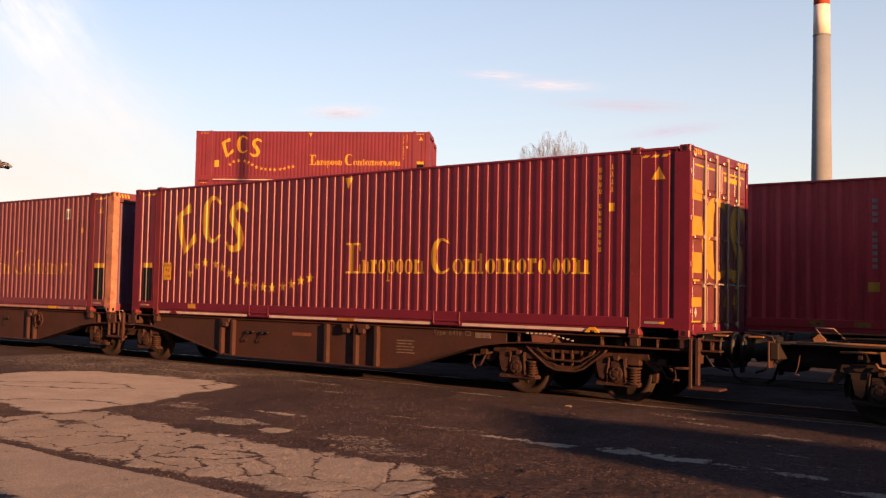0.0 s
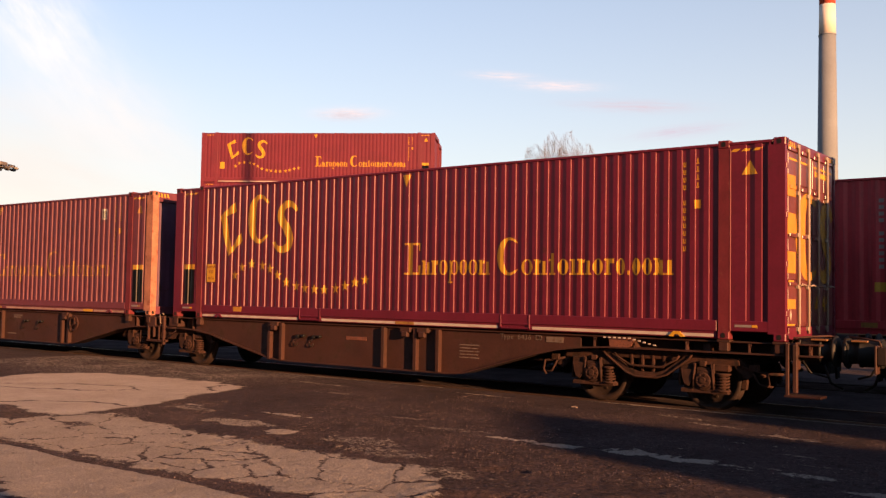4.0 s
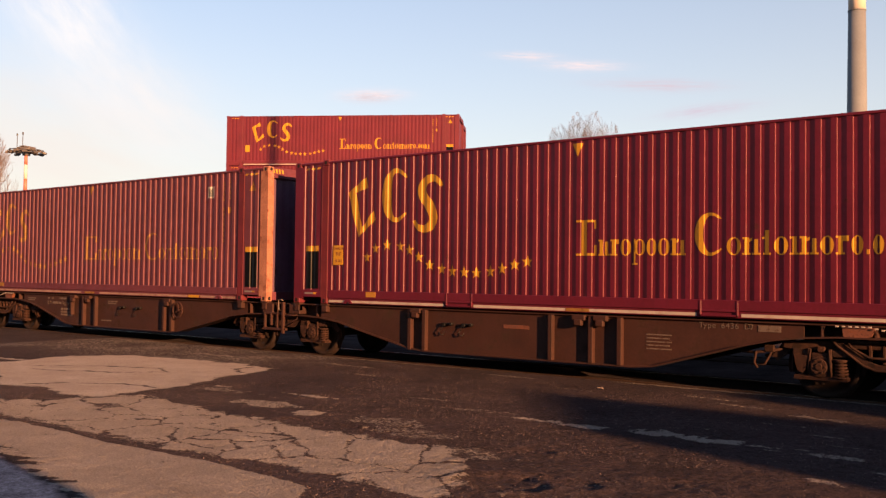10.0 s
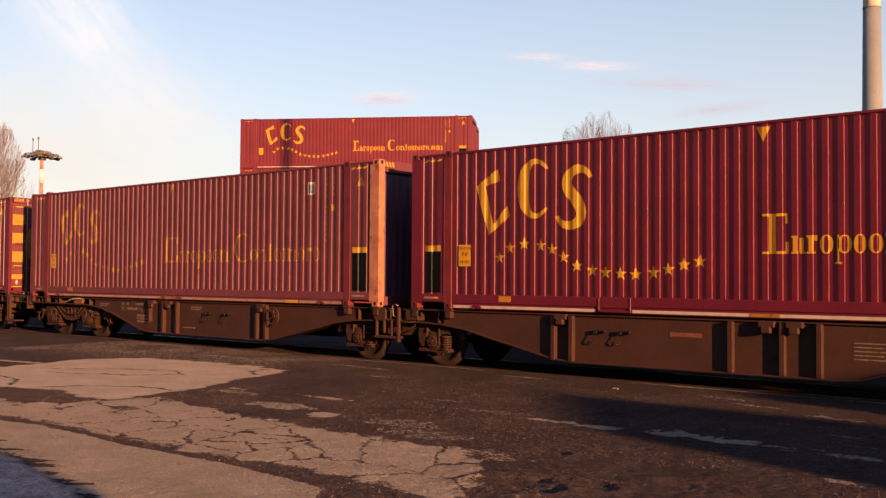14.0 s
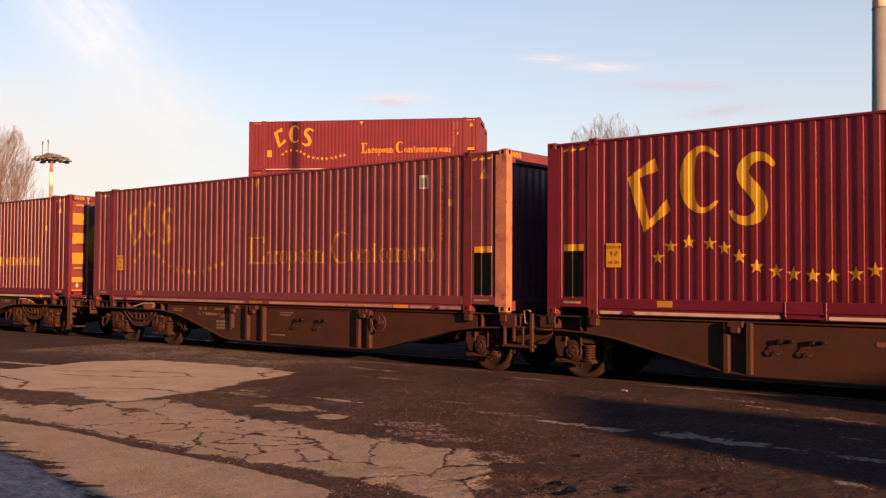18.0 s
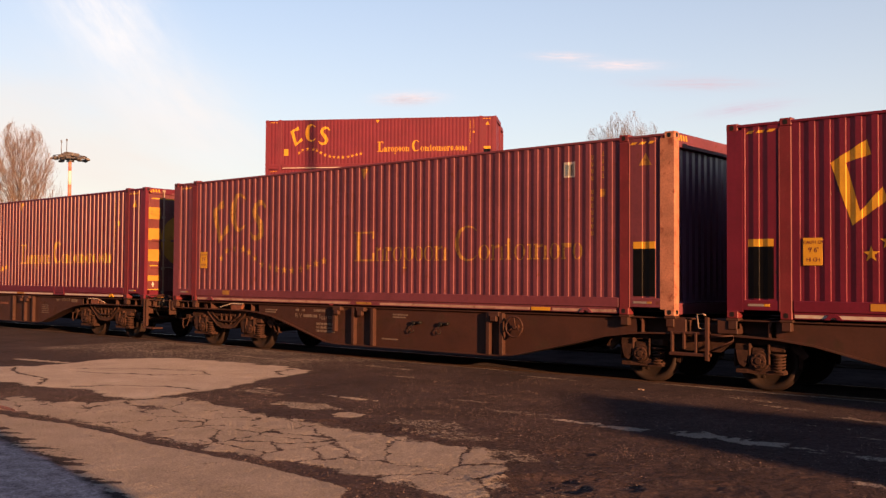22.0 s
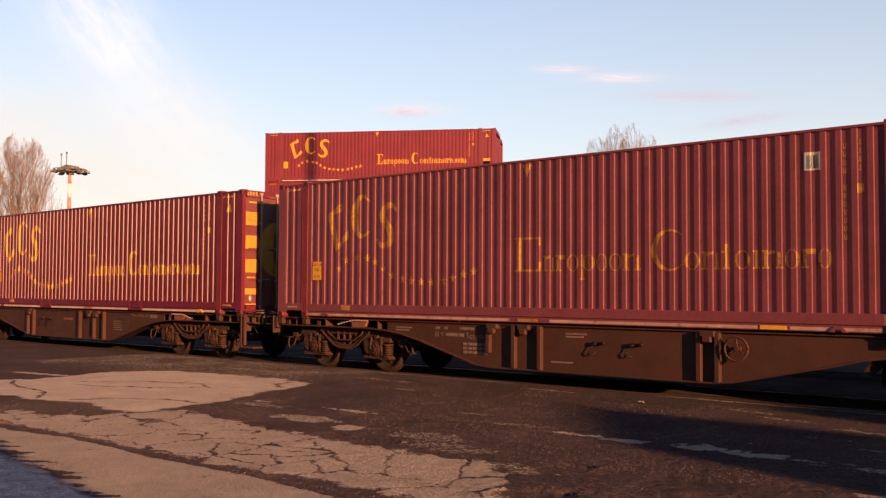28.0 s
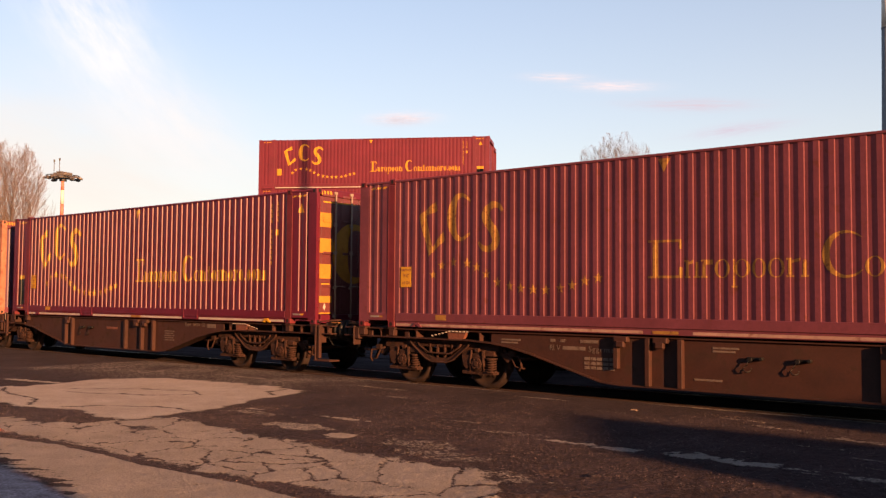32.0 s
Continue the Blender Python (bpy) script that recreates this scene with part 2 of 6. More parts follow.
class Geo:
    """Collects faces of one mesh."""

    def __init__(self):
        self.v, self.f, self.s = [], [], []

    def add(self, verts, faces, smooth=False):
        k = len(self.v)
        self.v += [tuple(p) for p in verts]
        self.f += [tuple(k + i for i in f) for f in faces]
        self.s += [smooth] * len(faces)
        return self

    def box(self, x0, x1, y0, y1, z0, z1, c=0.004):
        """A box with chamfered edges."""
        mid, half = ((x0 + x1) / 2, (y0 + y1) / 2, (z0 + z1) / 2), (abs(x1 - x0) / 2, abs(y1 - y0) / 2, abs(z1 - z0) / 2)
        c = min(c, min(half) * 0.6)
        vs, ix = [], {}
        for sx in (-1, 1):
            for sy in (-1, 1):
                for sz in (-1, 1):
                    for a in range(3):
                        p = [mid[i] + s * (half[i] - (0 if i == a else c)) for i, s in enumerate((sx, sy, sz))]
                        ix[sx, sy, sz, a] = len(vs)
                        vs.append(p)
        fs = []
        for a in range(3):
            b, d = (a + 1) % 3, (a + 2) % 3
            for s in (-1, 1):
                loop = []
                for u, w in ((-1, -1), (1, -1), (1, 1), (-1, 1)):
                    k = [0, 0, 0]
                    k[a], k[b], k[d] = s, u, w
                    loop.append(ix[(*k, a)])
                fs.append(loop if s > 0 else loop[::-1])
            for u in (-1, 1):                      # the chamfers along axis a
                for w in (-1, 1):
                    k0, k1 = [0, 0, 0], [0, 0, 0]
                    k0[a], k0[b], k0[d] = -1, u, w
                    k1[a], k1[b], k1[d] = 1, u, w
                    loop = [ix[(*k0, b)], ix[(*k1, b)], ix[(*k1, d)], ix[(*k0, d)]]
                    fs.append(loop if u * w < 0 else loop[::-1])
        for sx in (-1, 1):
            for sy in (-1, 1):
                for sz in (-1, 1):
                    loop = [ix[sx, sy, sz, a] for a in range(3)]
                    fs.append(loop if sx * sy * sz > 0 else loop[::-1])
        return self.add(vs, fs)

    def prism(self, pts, axis, a, b):
        """A polygon pushed along an axis. pts are the two other coordinates, in the order x, y, z."""
        def at(p, h):
            q = list(p)
            q.insert("xyz".index(axis), h)
            return q
        n = len(pts)
        vs = [at(p, a) for p in pts] + [at(p, b) for p in pts]
        fs = [tuple(range(n))[::-1], tuple(range(n, 2 * n))] + [(i, (i + 1) % n, n + (i + 1) % n, n + i) for i in range(n)]
        return self.add(vs, fs)

    def lathe(self, profile, origin, axis="y", n=24, smooth=True):
        """A profile of (radius, height) turned about an axis."""
        vs, fs = [], []
        for r, h in profile:
            for i in range(n):
                c, s = r * math.cos(2 * math.pi * i / n), r * math.sin(2 * math.pi * i / n)
                p = {"x": (h, c, s), "y": (s, h, c), "z": (c, s, h)}[axis]
                vs.append([o + q for o, q in zip(origin, p)])
        m = len(profile)
        for j in range(m - 1):
            for i in range(n):
                k = (i + 1) % n
                fs.append((j * n + i, j * n + k, (j + 1) * n + k, (j + 1) * n + i))
        self.add(vs, fs, smooth)
        k = len(self.v) - len(vs)
        if profile[0][0] > 1e-6:
            self.f.append(tuple(k + i for i in range(n))[::-1]), self.s.append(False)
        if profile[-1][0] > 1e-6:
            self.f.append(tuple(k + (m - 1) * n + i for i in range(n))), self.s.append(False)
        return self

    def cyl(self, origin, axis, r, a, b, n=16, c=0.003):
        return self.lathe([(max(r - c, 1e-4), a), (r, a + c), (r, b - c), (max(r - c, 1e-4), b)], origin, axis, n)

    def tube(self, pts, r, n=8, radii=None):
        """A round bar along a line of points."""
        pts = [Vector(p) for p in pts]
        vs, fs = [], []
        for j, p in enumerate(pts):
            d = (pts[min(j + 1, len(pts) - 1)] - pts[max(j - 1, 0)]).normalized()
            u = d.cross(Vector((0, 0, 1)) if abs(d.z) < 0.9 else Vector((1, 0, 0))).normalized()
            w = d.cross(u)
            q = radii[j] if radii else r
            for i in range(n):
                a = 2 * math.pi * i / n
                vs.append(p + u * (q * math.cos(a)) + w * (q * math.sin(a)))
        for j in range(len(pts) - 1):
            for i in range(n):
                k = (i + 1) % n
                fs.append((j * n + i, j * n + k, (j + 1) * n + k, (j + 1) * n + i))
        fs += [tuple(range(n))[::-1], tuple((len(pts) - 1) * n + i for i in range(n))]
        return self.add(vs, fs, n > 4)

    def mesh(self, name):
        me = bpy.data.meshes.new(name)
        me.from_pydata(self.v, [], self.f)
        bm = bmesh.new()
        bm.from_mesh(me)
        bmesh.ops.recalc_face_normals(bm, faces=bm.faces)
        bm.to_mesh(me)
        bm.free()
        me.polygons.foreach_set("use_smooth", self.s)
        me.update()
        return me


def part(name, geo, mat, parent=None, label="", at=None):
    """Links a mesh as one object under a thing or a part."""
    me = geo if isinstance(geo, bpy.types.Mesh) else geo.mesh(name)
    if not me.materials:
        me.materials.append(mat)
    ob = new(name, me)
    if mat is not me.materials[0]:
        ob.material_slots[0].link = "OBJECT"
        ob.material_slots[0].material = mat
    ob.parent = parent
    if at is not None:
        ob.matrix_basis = at
    if label:
        tagged(ob, label)
    return ob


def thing(name, m, label, category, group=""):
    ob = new(name)
    ob.empty_display_size = 0.3
    ob.matrix_basis = m
    return tagged(ob, label, category, group)


# ---- containers: local x along the length, front at -y, base at z = 0 ----
LONG, WIDE, HIGH, PITCH = 13.716, 2.50, 2.896, 0.2125
OUTER, SLOPE_A, INNER, SLOPE_B, DEPTH = 0.0788, 0.009, 0.046, 0.080, 0.0195


def ribs(x0, x1):
    """Corrugation between two ends, as (x, inward depth): flat rib, slope, hollow, slope."""
    n = max(1, round((x1 - x0 - OUTER) / PITCH))
    k = (x1 - x0 - OUTER) / n
    return folds(x0, x1, [x0 + OUTER + SLOPE_A / 2 + k * i for i in range(n)])


def folds(x0, x1, slopes):
    """The same from the middles of the slopes that lead inwards."""
    pts = [(x0, 0.0)]
    for c in slopes:
        a = c - SLOPE_A / 2
        for d, y in ((0, 0.0), (SLOPE_A, DEPTH), (SLOPE_A + INNER, DEPTH), (SLOPE_A + INNER + SLOPE_B, 0.0)):
            pts.append((a + d, y))
    return pts + [(x1, 0.0)]


def side_folds(long):
    """A side wall's folds: two at each end beyond the lifting posts, and the long run between them."""
    h = long / 2
    if long != LONG:
        pts, x = [(-h + 0.24, 0.0)], -h + 0.30
        while x < h - 0.50:
            pts += [(x, 0.0), (x + 0.068, 0.036), (x + 0.138, 0.036), (x + 0.206, 0.0)]
            x += 0.278
        return pts + [(h - 0.24, 0.0)]
    run = [h - 1.124 - 0.2128 * i for i in range(55)]
    return folds(-h + 0.24, h - 0.24, [-h + 0.285, -h + 0.50] + run[::-1] + [h - 0.57, h - 0.34])


def corrugated(pts, front, z0, z1, thick=0.05, side=-1):
    g = Geo()
    ring = [(x, front - side * d) for x, d in pts]
    back = front - side * (max(d for _, d in pts) + thick)
    return g.prism(ring + [(pts[-1][0], back), (pts[0][0], back)], "z", z0, z1)


def painted(name, polys, pts, front, mat, parent, label="", lift=0.003):
    """Paint on a corrugated wall: polygons in x and z, cut at every fold and laid on the folds."""
    bm = bmesh.new()
    known = {}
    for poly in polys:
        for p in poly:
            if p not in known:
                known[p] = bm.verts.new((p[0], 0, p[1]))
        bm.faces.new([known[p] for p in poly])
    xs = [x for x, _ in pts]
    lo, hi = min(v.co.x for v in bm.verts), max(v.co.x for v in bm.verts)
    for x in xs:
        if lo < x < hi:
            bmesh.ops.bisect_plane(bm, geom=bm.verts[:] + bm.edges[:] + bm.faces[:], plane_co=(x, 0, 0), plane_no=(1, 0, 0), dist=1e-5)
    ds = [d for _, d in pts]
    for v in bm.verts:
        v.co.y = front + float(np.interp(v.co.x, xs, ds)) - lift
    for f in bm.faces:
        f.normal_update()
        if f.normal.y > 0:
            f.normal_flip()
    me = bpy.data.meshes.new(name)
    bm.to_mesh(me)
    bm.free()
    return part(name, me, mat, parent, label)


def star(x, z, r):
    return [(x + (r if i % 2 == 0 else r * 0.4) * math.sin(math.pi * i / 5), z + (r if i % 2 == 0 else r * 0.4) * math.cos(math.pi * i / 5)) for i in range(10)]


def rect(x0, x1, z0, z1):
    return [(x0, z0), (x1, z0), (x1, z1), (x0, z1)]


def crescent(x, z, w, h, thick, a0=55, a1=305, n=22):
    """A tapered moon: thick in its back, thin at its tips. Quads."""
    quads = []
    ring = []
    for i in range(n + 1):
        a = radians(a0 + (a1 - a0) * i / n)
        t = thick * (0.18 + 0.82 * math.sin(math.pi * i / n) ** 0.8)
        c, s = math.cos(a), math.sin(a)
        ring.append(((x + w * c, z + h * s), (x + (w - t) * c, z + (h - t * 0.55) * s)))
    for (a, b), (c, d) in zip(ring, ring[1:]):
        quads.append([a, c, d, b])
    return quads


def wave(x, z, size, thick):
    """A leaning ribbon that bends twice, thick in its middle and thin at its ends. Quads."""
    bends = [(-0.335, -0.31), (-0.26, -0.42), (-0.10, -0.475), (0.08, -0.42), (0.145, -0.27), (0.07, -0.09), (-0.07, 0.08), (-0.145, 0.24), (-0.07, 0.40), (0.09, 0.465), (0.23, 0.42), (0.325, 0.31)]
    line = []
    for k in range(len(bends) - 1):
        p0, p1, p2, p3 = (Vector(bends[min(max(k + d, 0), len(bends) - 1)]) for d in (-1, 0, 1, 2))
        for u in (0.0, 0.5):
            line.append(0.5 * (2 * p1 + (p2 - p0) * u + (2 * p0 - 5 * p1 + 4 * p2 - p3) * u * u + (3 * p1 - p0 - 3 * p2 + p3) * u ** 3))
    line.append(Vector(bends[-1]))
    quads, edge = [], []
    for k, p in enumerate(line):
        d = (line[min(k + 1, len(line) - 1)] - line[max(k - 1, 0)]).normalized()
        t = thick * (0.30 + 0.70 * math.sin(math.pi * k / (len(line) - 1)))
        edge.append(((x + size * p.x - t * d.y, z + size * p.y + t * d.x), (x + size * p.x + t * d.y, z + size * p.y - t * d.x)))
    for (a, b), (c, d) in zip(edge, edge[1:]):
        quads.append([a, b, d, c])
    return quads


STAR_LINE = [(-11.65, 0.93), (-11.43, 1.10), (-11.13, 1.16), (-10.79, 1.13), (-10.56, 1.06), (-10.33, 0.93), (-10.07, 0.78), (-9.78, 0.71),
             (-9.53, 0.67), (-9.26, 0.65), (-8.99, 0.64), (-8.68, 0.67), (-8.43, 0.72), (-8.17, 0.79), (-7.91, 0.84)]


def ring(x, z, w, h, thick, n=18):
    """An upright oval ring, thick at its sides. Quads."""
    out, quads = [], []
    for i in range(n + 1):
        a = 2 * math.pi * i / n
        t = thick * (0.35 + 0.65 * abs(math.cos(a)))
        c, s = math.cos(a), math.sin(a)
        out.append(((x + w * c, z + h * s), (x + (w - t) * c, z + (h - min(t, h * 0.6) * 0.6) * s)))
    for (a, b), (c, d) in zip(out, out[1:]):
        quads.append([a, c, d, b])
    return quads


def footed(x, s, z0, z1, foot=0.03):
    """A stem with thin feet at both ends."""
    return [rect(x, x + s, z0, z1), rect(x - foot, x, z0, z0 + 0.028), rect(x + s, x + s + foot, z0, z0 + 0.028), rect(x - foot, x, z1 - 0.028, z1)]


def small_shape(kind, x, w, z, h, s):
    """One plain shape of the long inscription, from x, w wide, on the line z."""
    if kind == "ring":
        return ring(x + w / 2, z + h / 2, w / 2 - 0.008, h / 2 + 0.006, s)
    if kind == "tailed":
        return ring(x + w * 0.56, z + h / 2, w * 0.42, h / 2, s) + footed(x + 0.03, s * 0.5, z - 0.12, z + h)[:1] + [rect(x, x + 0.10, z - 0.148, z - 0.12)]
    if kind == "twin":
        k = x + w - s - 0.03
        return footed(x + 0.03, s, z, z + h) + footed(k, s, z, z + h - 0.03)[:3] + [[(x + 0.031 + s, z + h - 0.07), (k - 0.031, z + h - 0.05), (k - 0.031, z + h), (x + 0.031 + s, z + h - 0.03)]]
    if kind == "triple":
        return small_shape("twin", x, w * 0.58, z, h, s) + footed(x + w - s - 0.03, s, z, z + h - 0.03)[:3]
    if kind == "tall":
        return footed(x + w * 0.32, s, z, z + h * 1.38)[:3] + [rect(x + w * 0.05, x + w * 0.32 - 0.001, z + h - 0.028, z + h)]
    if kind == "dot":
        return [rect(x + 0.02, x + w - 0.02, z, z + 0.065)]
    if kind == "flagged":
        return footed(x + 0.03, s, z, z + h) + [rect(x + 0.031 + s, x + w - 0.01, z + h - 0.075, z + h)]
    return footed(x + w / 2 - s / 2, s, z, z + h)


FIRST = (("twin", 0.36), ("flagged", 0.28), ("ring", 0.35), ("tailed", 0.40), ("ring", 0.31), ("ring", 0.36), ("twin", 0.43))
SECOND = (("ring", 0.36), ("twin", 0.40), ("tall", 0.26), ("ring", 0.34), ("stem", 0.20), ("twin", 0.40), ("ring", 0.31), ("flagged", 0.29), ("ring", 0.27))
THIRD = (("dot", 0.16), ("ring", 0.31), ("ring", 0.35), ("triple", 0.60))


def inscription(line, x0, x1, z, h, s):
    """The shapes of one stretch of the inscription, spread from x0 to x1."""
    k = (x1 - x0) / sum(w for _, w in line)
    for kind, w in line:
        yield kind, small_shape(kind, x0, w * k - 0.012, z, h, s)
        x0 += w * k


CASTING = {}


def casting_mesh():
    if "m" not in CASTING:
        g = Geo().box(-0.089, 0.089, -0.081, 0.081, -0.059, 0.059, 0.012)
        CASTING["m"] = g.mesh("corner_casting")
        h = Geo()
        pts = [(0.032 * math.cos(2 * math.pi * i / 14), 0.026 * math.sin(2 * math.pi * i / 14) + (0.012 if math.sin(2 * math.pi * i / 14) > 0 else -0.012)) for i in range(14)]
        h.prism(pts, "y", -0.004, 0.004)
        CASTING["hole"] = h.mesh("casting_hole")
    return CASTING["m"], CASTING["hole"]


def word(text, x, y, z, size, mat, parent, name="stencil", pitch=None):
    """Lettering laid flat on a face that looks along -y, one stencilled letter after another."""
    for k, letter in enumerate(text):
        if letter == " ":
            continue
        cu = bpy.data.curves.new(name, "FONT")
        cu.body, cu.size, cu.extrude = letter, size, 0.001
        ob = new(name, cu)
        me = bpy.data.meshes.new_from_object(ob)
        bpy.data.objects.remove(ob)
        part(name, me, mat, parent, at=pose(x + k * (pitch or size * 0.56), y, z, 90, 0, 0))


def container(m, label, paint, mark, post=None, group="", dotcom=True, detail=2, long=LONG, high=HIGH, texts=True, panel=True, tape=WHITE, shut="doors"):
    """A 45-foot box. detail 2: with all fittings, 1: far off."""
    c = thing("shipping_container", m, label, "container", group)
    h, w = long / 2, WIDE / 2
    post = post or paint
    zf, zt = 0.27, high - 0.062
    front = -w + 0.012
    pts = side_folds(long)
    part("side_wall", corrugated(pts, front, zf, zt), paint, c)
    part("side_wall", corrugated(ribs(-h + 0.24, h - 0.24), w - 0.012, zf, zt, side=1), paint, c)
    e_pts = ribs(-w + 0.14, w - 0.14)
    ring = [(-h + 0.09 + d, y) for y, d in e_pts]
    part("end_wall", Geo().prism(ring + [(-h + 0.2, e_pts[-1][0]), (-h + 0.2, e_pts[0][0])], "z", 0.2, high - 0.12), paint, c)
    # roof with shallow pressed ribs
    roof = Geo()
    roof.box(-h + 0.1, h - 0.1, -w + 0.06, w - 0.06, high - 0.075, high - 0.045)
    if detail > 1:
        x = -h + 0.4
        while x < h - 0.4:
            roof.box(x, x + 0.12, -w + 0.12, w - 0.12, high - 0.047, high - 0.028, 0.008)
            x += 0.36
    part("roof", roof, paint, c)
    for s in (-1, 1):
        part("top_rail", Geo().box(-h + 0.17, h - 0.17, s * (w - 0.002), s * (w - 0.075), zt - 0.004, high - 0.022, 0.008), paint, c)
        part("end_header", Geo().box(s * (h - 0.005), s * (h - 0.11), -w + 0.16, w - 0.16, high - (0.24 if s > 0 and shut == "wall" else 0.16), high - 0.012, 0.008), paint, c)
        part("end_sill", Geo().box(s * (h - 0.005), s * (h - 0.12), -w + 0.16, w - 0.16, 0.02, 0.2, 0.008), paint, c)
        rail = Geo()
        rail.box(-h + 1.0, h - 1.0, s * (w - 0.004), s * (w - 0.11), 0.115, zf + 0.006, 0.008)
        rail.box(-h + 1.0, h - 1.0, s * (w - 0.022), s * (w - 0.10), 0.012, 0.118, 0.006)
        for e in (-1, 1):
            rail.box(e * (h - 0.82), e * (h - 0.17), s * (w - 0.006), s * (w - 0.10), 0.125, zf + 0.006, 0.008)
        if detail == 1:
            for e in (-1, 1):
                rail.box(e * (h - 0.985), e * (h - 0.18), s * (w - 0.022), s * (w - 0.10), 0.012, 0.128, 0.006)
        part("bottom_rail", rail, paint, c)
    for sx in (-1, 1):
        for sy in (-1, 1):
            g = Geo()
            deep = 0.095 if sx > 0 and shut == "doors" else 0.17
            g.prism([(sx * (h - 0.008), sy * (w - 0.004)), (sx * (h - 0.25), sy * (w - 0.004)), (sx * (h - 0.25), sy * (w - 0.06)), (sx * (h - 0.10), sy * (w - 0.075)),
                     (sx * (h - 0.10), sy * (w - deep)), (sx * (h - 0.008), sy * (w - deep))], "z", 0.1, high - 0.1)
            part("corner_post", g, post if sx > 0 else paint, c)
            if long == LONG:
                g = Geo().box(sx * (h - 0.80), sx * (h - 0.985), sy * (w - 0.001), sy * (w - 0.07), 0.1, high - 0.11, 0.01)
                g.box(sx * (h - 0.79), sx * (h - 0.815), sy * (w + 0.001), sy * (w - 0.05), 0.12, high - 0.13, 0.006)
                part("lifting_post", g, SCUFFED if detail > 1 else paint, c)
    body, hole = casting_mesh()
    spots = [(sx * (h - 0.089), sy, z) for sx in (-1, 1) for sy in (-1, 1) for z in (0.059, high - 0.059)]
    if long == LONG:
        spots += [(sx * (h - 0.90), sy, z) for sx in (-1, 1) for sy in (-1, 1) for z in (0.059, high - 0.045)]
    for x, sy, z in spots:
        if detail < 2 and sy > 0:
            continue
        edge = abs(x) > h - 0.2
        k = part("corner_casting", body, post if (edge and x > 0) else (SCUFFED if detail > 1 else paint), c, at=pose(x, sy * (w - 0.081), z))
        if detail > 1 and sy < 0:
            part("hole", hole, BLACK, k, at=pose(0, -0.0815, 0))
            if edge and x > 0:
                part("hole", hole, BLACK, k, at=pose(0.0895, 0, 0, 0, 0, 90))
    o = h                                    # marks are given from the end that carries the doors
    f_pts = pts

    def mark_on(name, polys, mat=mark, lab=""):
        return painted(name, [[(x + o, z) for x, z in p] for p in polys], f_pts, front, mat, c, lab)

    if texts:
        def moved(polys, at, to, k):
            """The same polygons scaled about one point and set down at another."""
            return polys if dotcom else [[(to[0] + (x - at[0]) * k, to[1] + (z - at[1]) * k) for x, z in p] for p in polys]

        bar = [[(-12.19, 2.21), (-11.98, 2.20), (-11.79, 1.52), (-11.895, 1.325)], [(-12.19, 2.21), (-11.70, 2.50), (-11.64, 2.29), (-11.98, 2.20)],
               [(-11.895, 1.325), (-11.79, 1.52), (-11.50, 1.84), (-11.43, 1.66)]]
        mark_on("emblem_bar", moved(bar, (-11.82, 1.91), (-11.79, 1.88), 0.88), lab="leaning yellow emblem shape")
        mark_on("emblem_crescent", moved(crescent(-10.92, 2.108, 0.365, 0.516, 0.25, 40, 318), (-10.92, 2.108), (-11.08, 2.07), 0.87), lab="yellow crescent-shaped emblem")
        mark_on("emblem_wave", moved(wave(-10.13, 1.928, 1.0, 0.105), (-10.13, 1.928), (-10.37, 1.865), 0.85), lab="leaning yellow wave-shaped emblem")
        for x, z in STAR_LINE:
            mark_on("star", [star(x, z, 0.115)] if dotcom else [star(-11.742 + (x + 11.65) * 0.965, z + 0.08, 0.10)])
        if dotcom:
            tall, zb, h_small, stroke, runs = (-6.95, -6.57, 0.58), 0.94, 0.255, 0.062, ((FIRST, -6.54, -5.02), (SECOND, -4.40, -2.46), (THIRD, -2.46, -1.67))
            moon = (-4.65, 1.25, 0.245, 0.325, 0.14)
        else:
            tall, zb, h_small, stroke, runs = (-7.22, -6.63, 0.60), 0.905, 0.275, 0.05, ((FIRST, -6.60, -4.68), (SECOND, -3.94, -1.68))
            moon = (-4.19, 1.215, 0.32, 0.33, 0.11)
        a, b, up = tall
        mark_on("tall_frame", [rect(a + 0.09, a + 0.09 + stroke * 1.75, zb, zb + up), rect(a, a + 0.09, zb, zb + 0.035), rect(a, a + 0.09, zb + up - 0.035, zb + up),
                               rect(a + 0.09 + stroke * 1.75, b - 0.05, zb, zb + 0.04), rect(a + 0.09 + stroke * 1.75, b - 0.05, zb + up - 0.04, zb + up),
                               rect(b - 0.05, b, zb, zb + 0.17), rect(b - 0.05, b - 0.015, zb + up - 0.15, zb + up)], lab="tall yellow frame of bars")
        mark_on("tall_crescent", crescent(*moon, 45, 318), lab="tall yellow crescent")
        for line, x0, x1 in runs:
            for kind, polys in inscription(line, x0, x1, zb, h_small, stroke):
                mark_on("oval" if kind == "ring" else "bar", polys)
    mark_on("arrow_mark", [[(-7.04, high - 0.11), (-6.83, high - 0.11), (-6.93, high - 0.33)]])
    if texts and panel:
        part("caution_label", Geo().box(-12.57 + o, -12.30 + o, front - 0.006, front - 0.001, 0.78, 1.17, 0.001), YELLOW, c, "square yellow caution label")
        if detail > 1:
            word("CAUTION", -12.565 + o, front - 0.007, 1.085, 0.064, paint, c, "label_word", 0.040)
            word("9'6\"", -12.50 + o, front - 0.007, 0.965, 0.10, paint, c, "label_word", 0.040)
            word("HIGH", -12.525 + o, front - 0.007, 0.835, 0.080, paint, c, "label_word", 0.046)
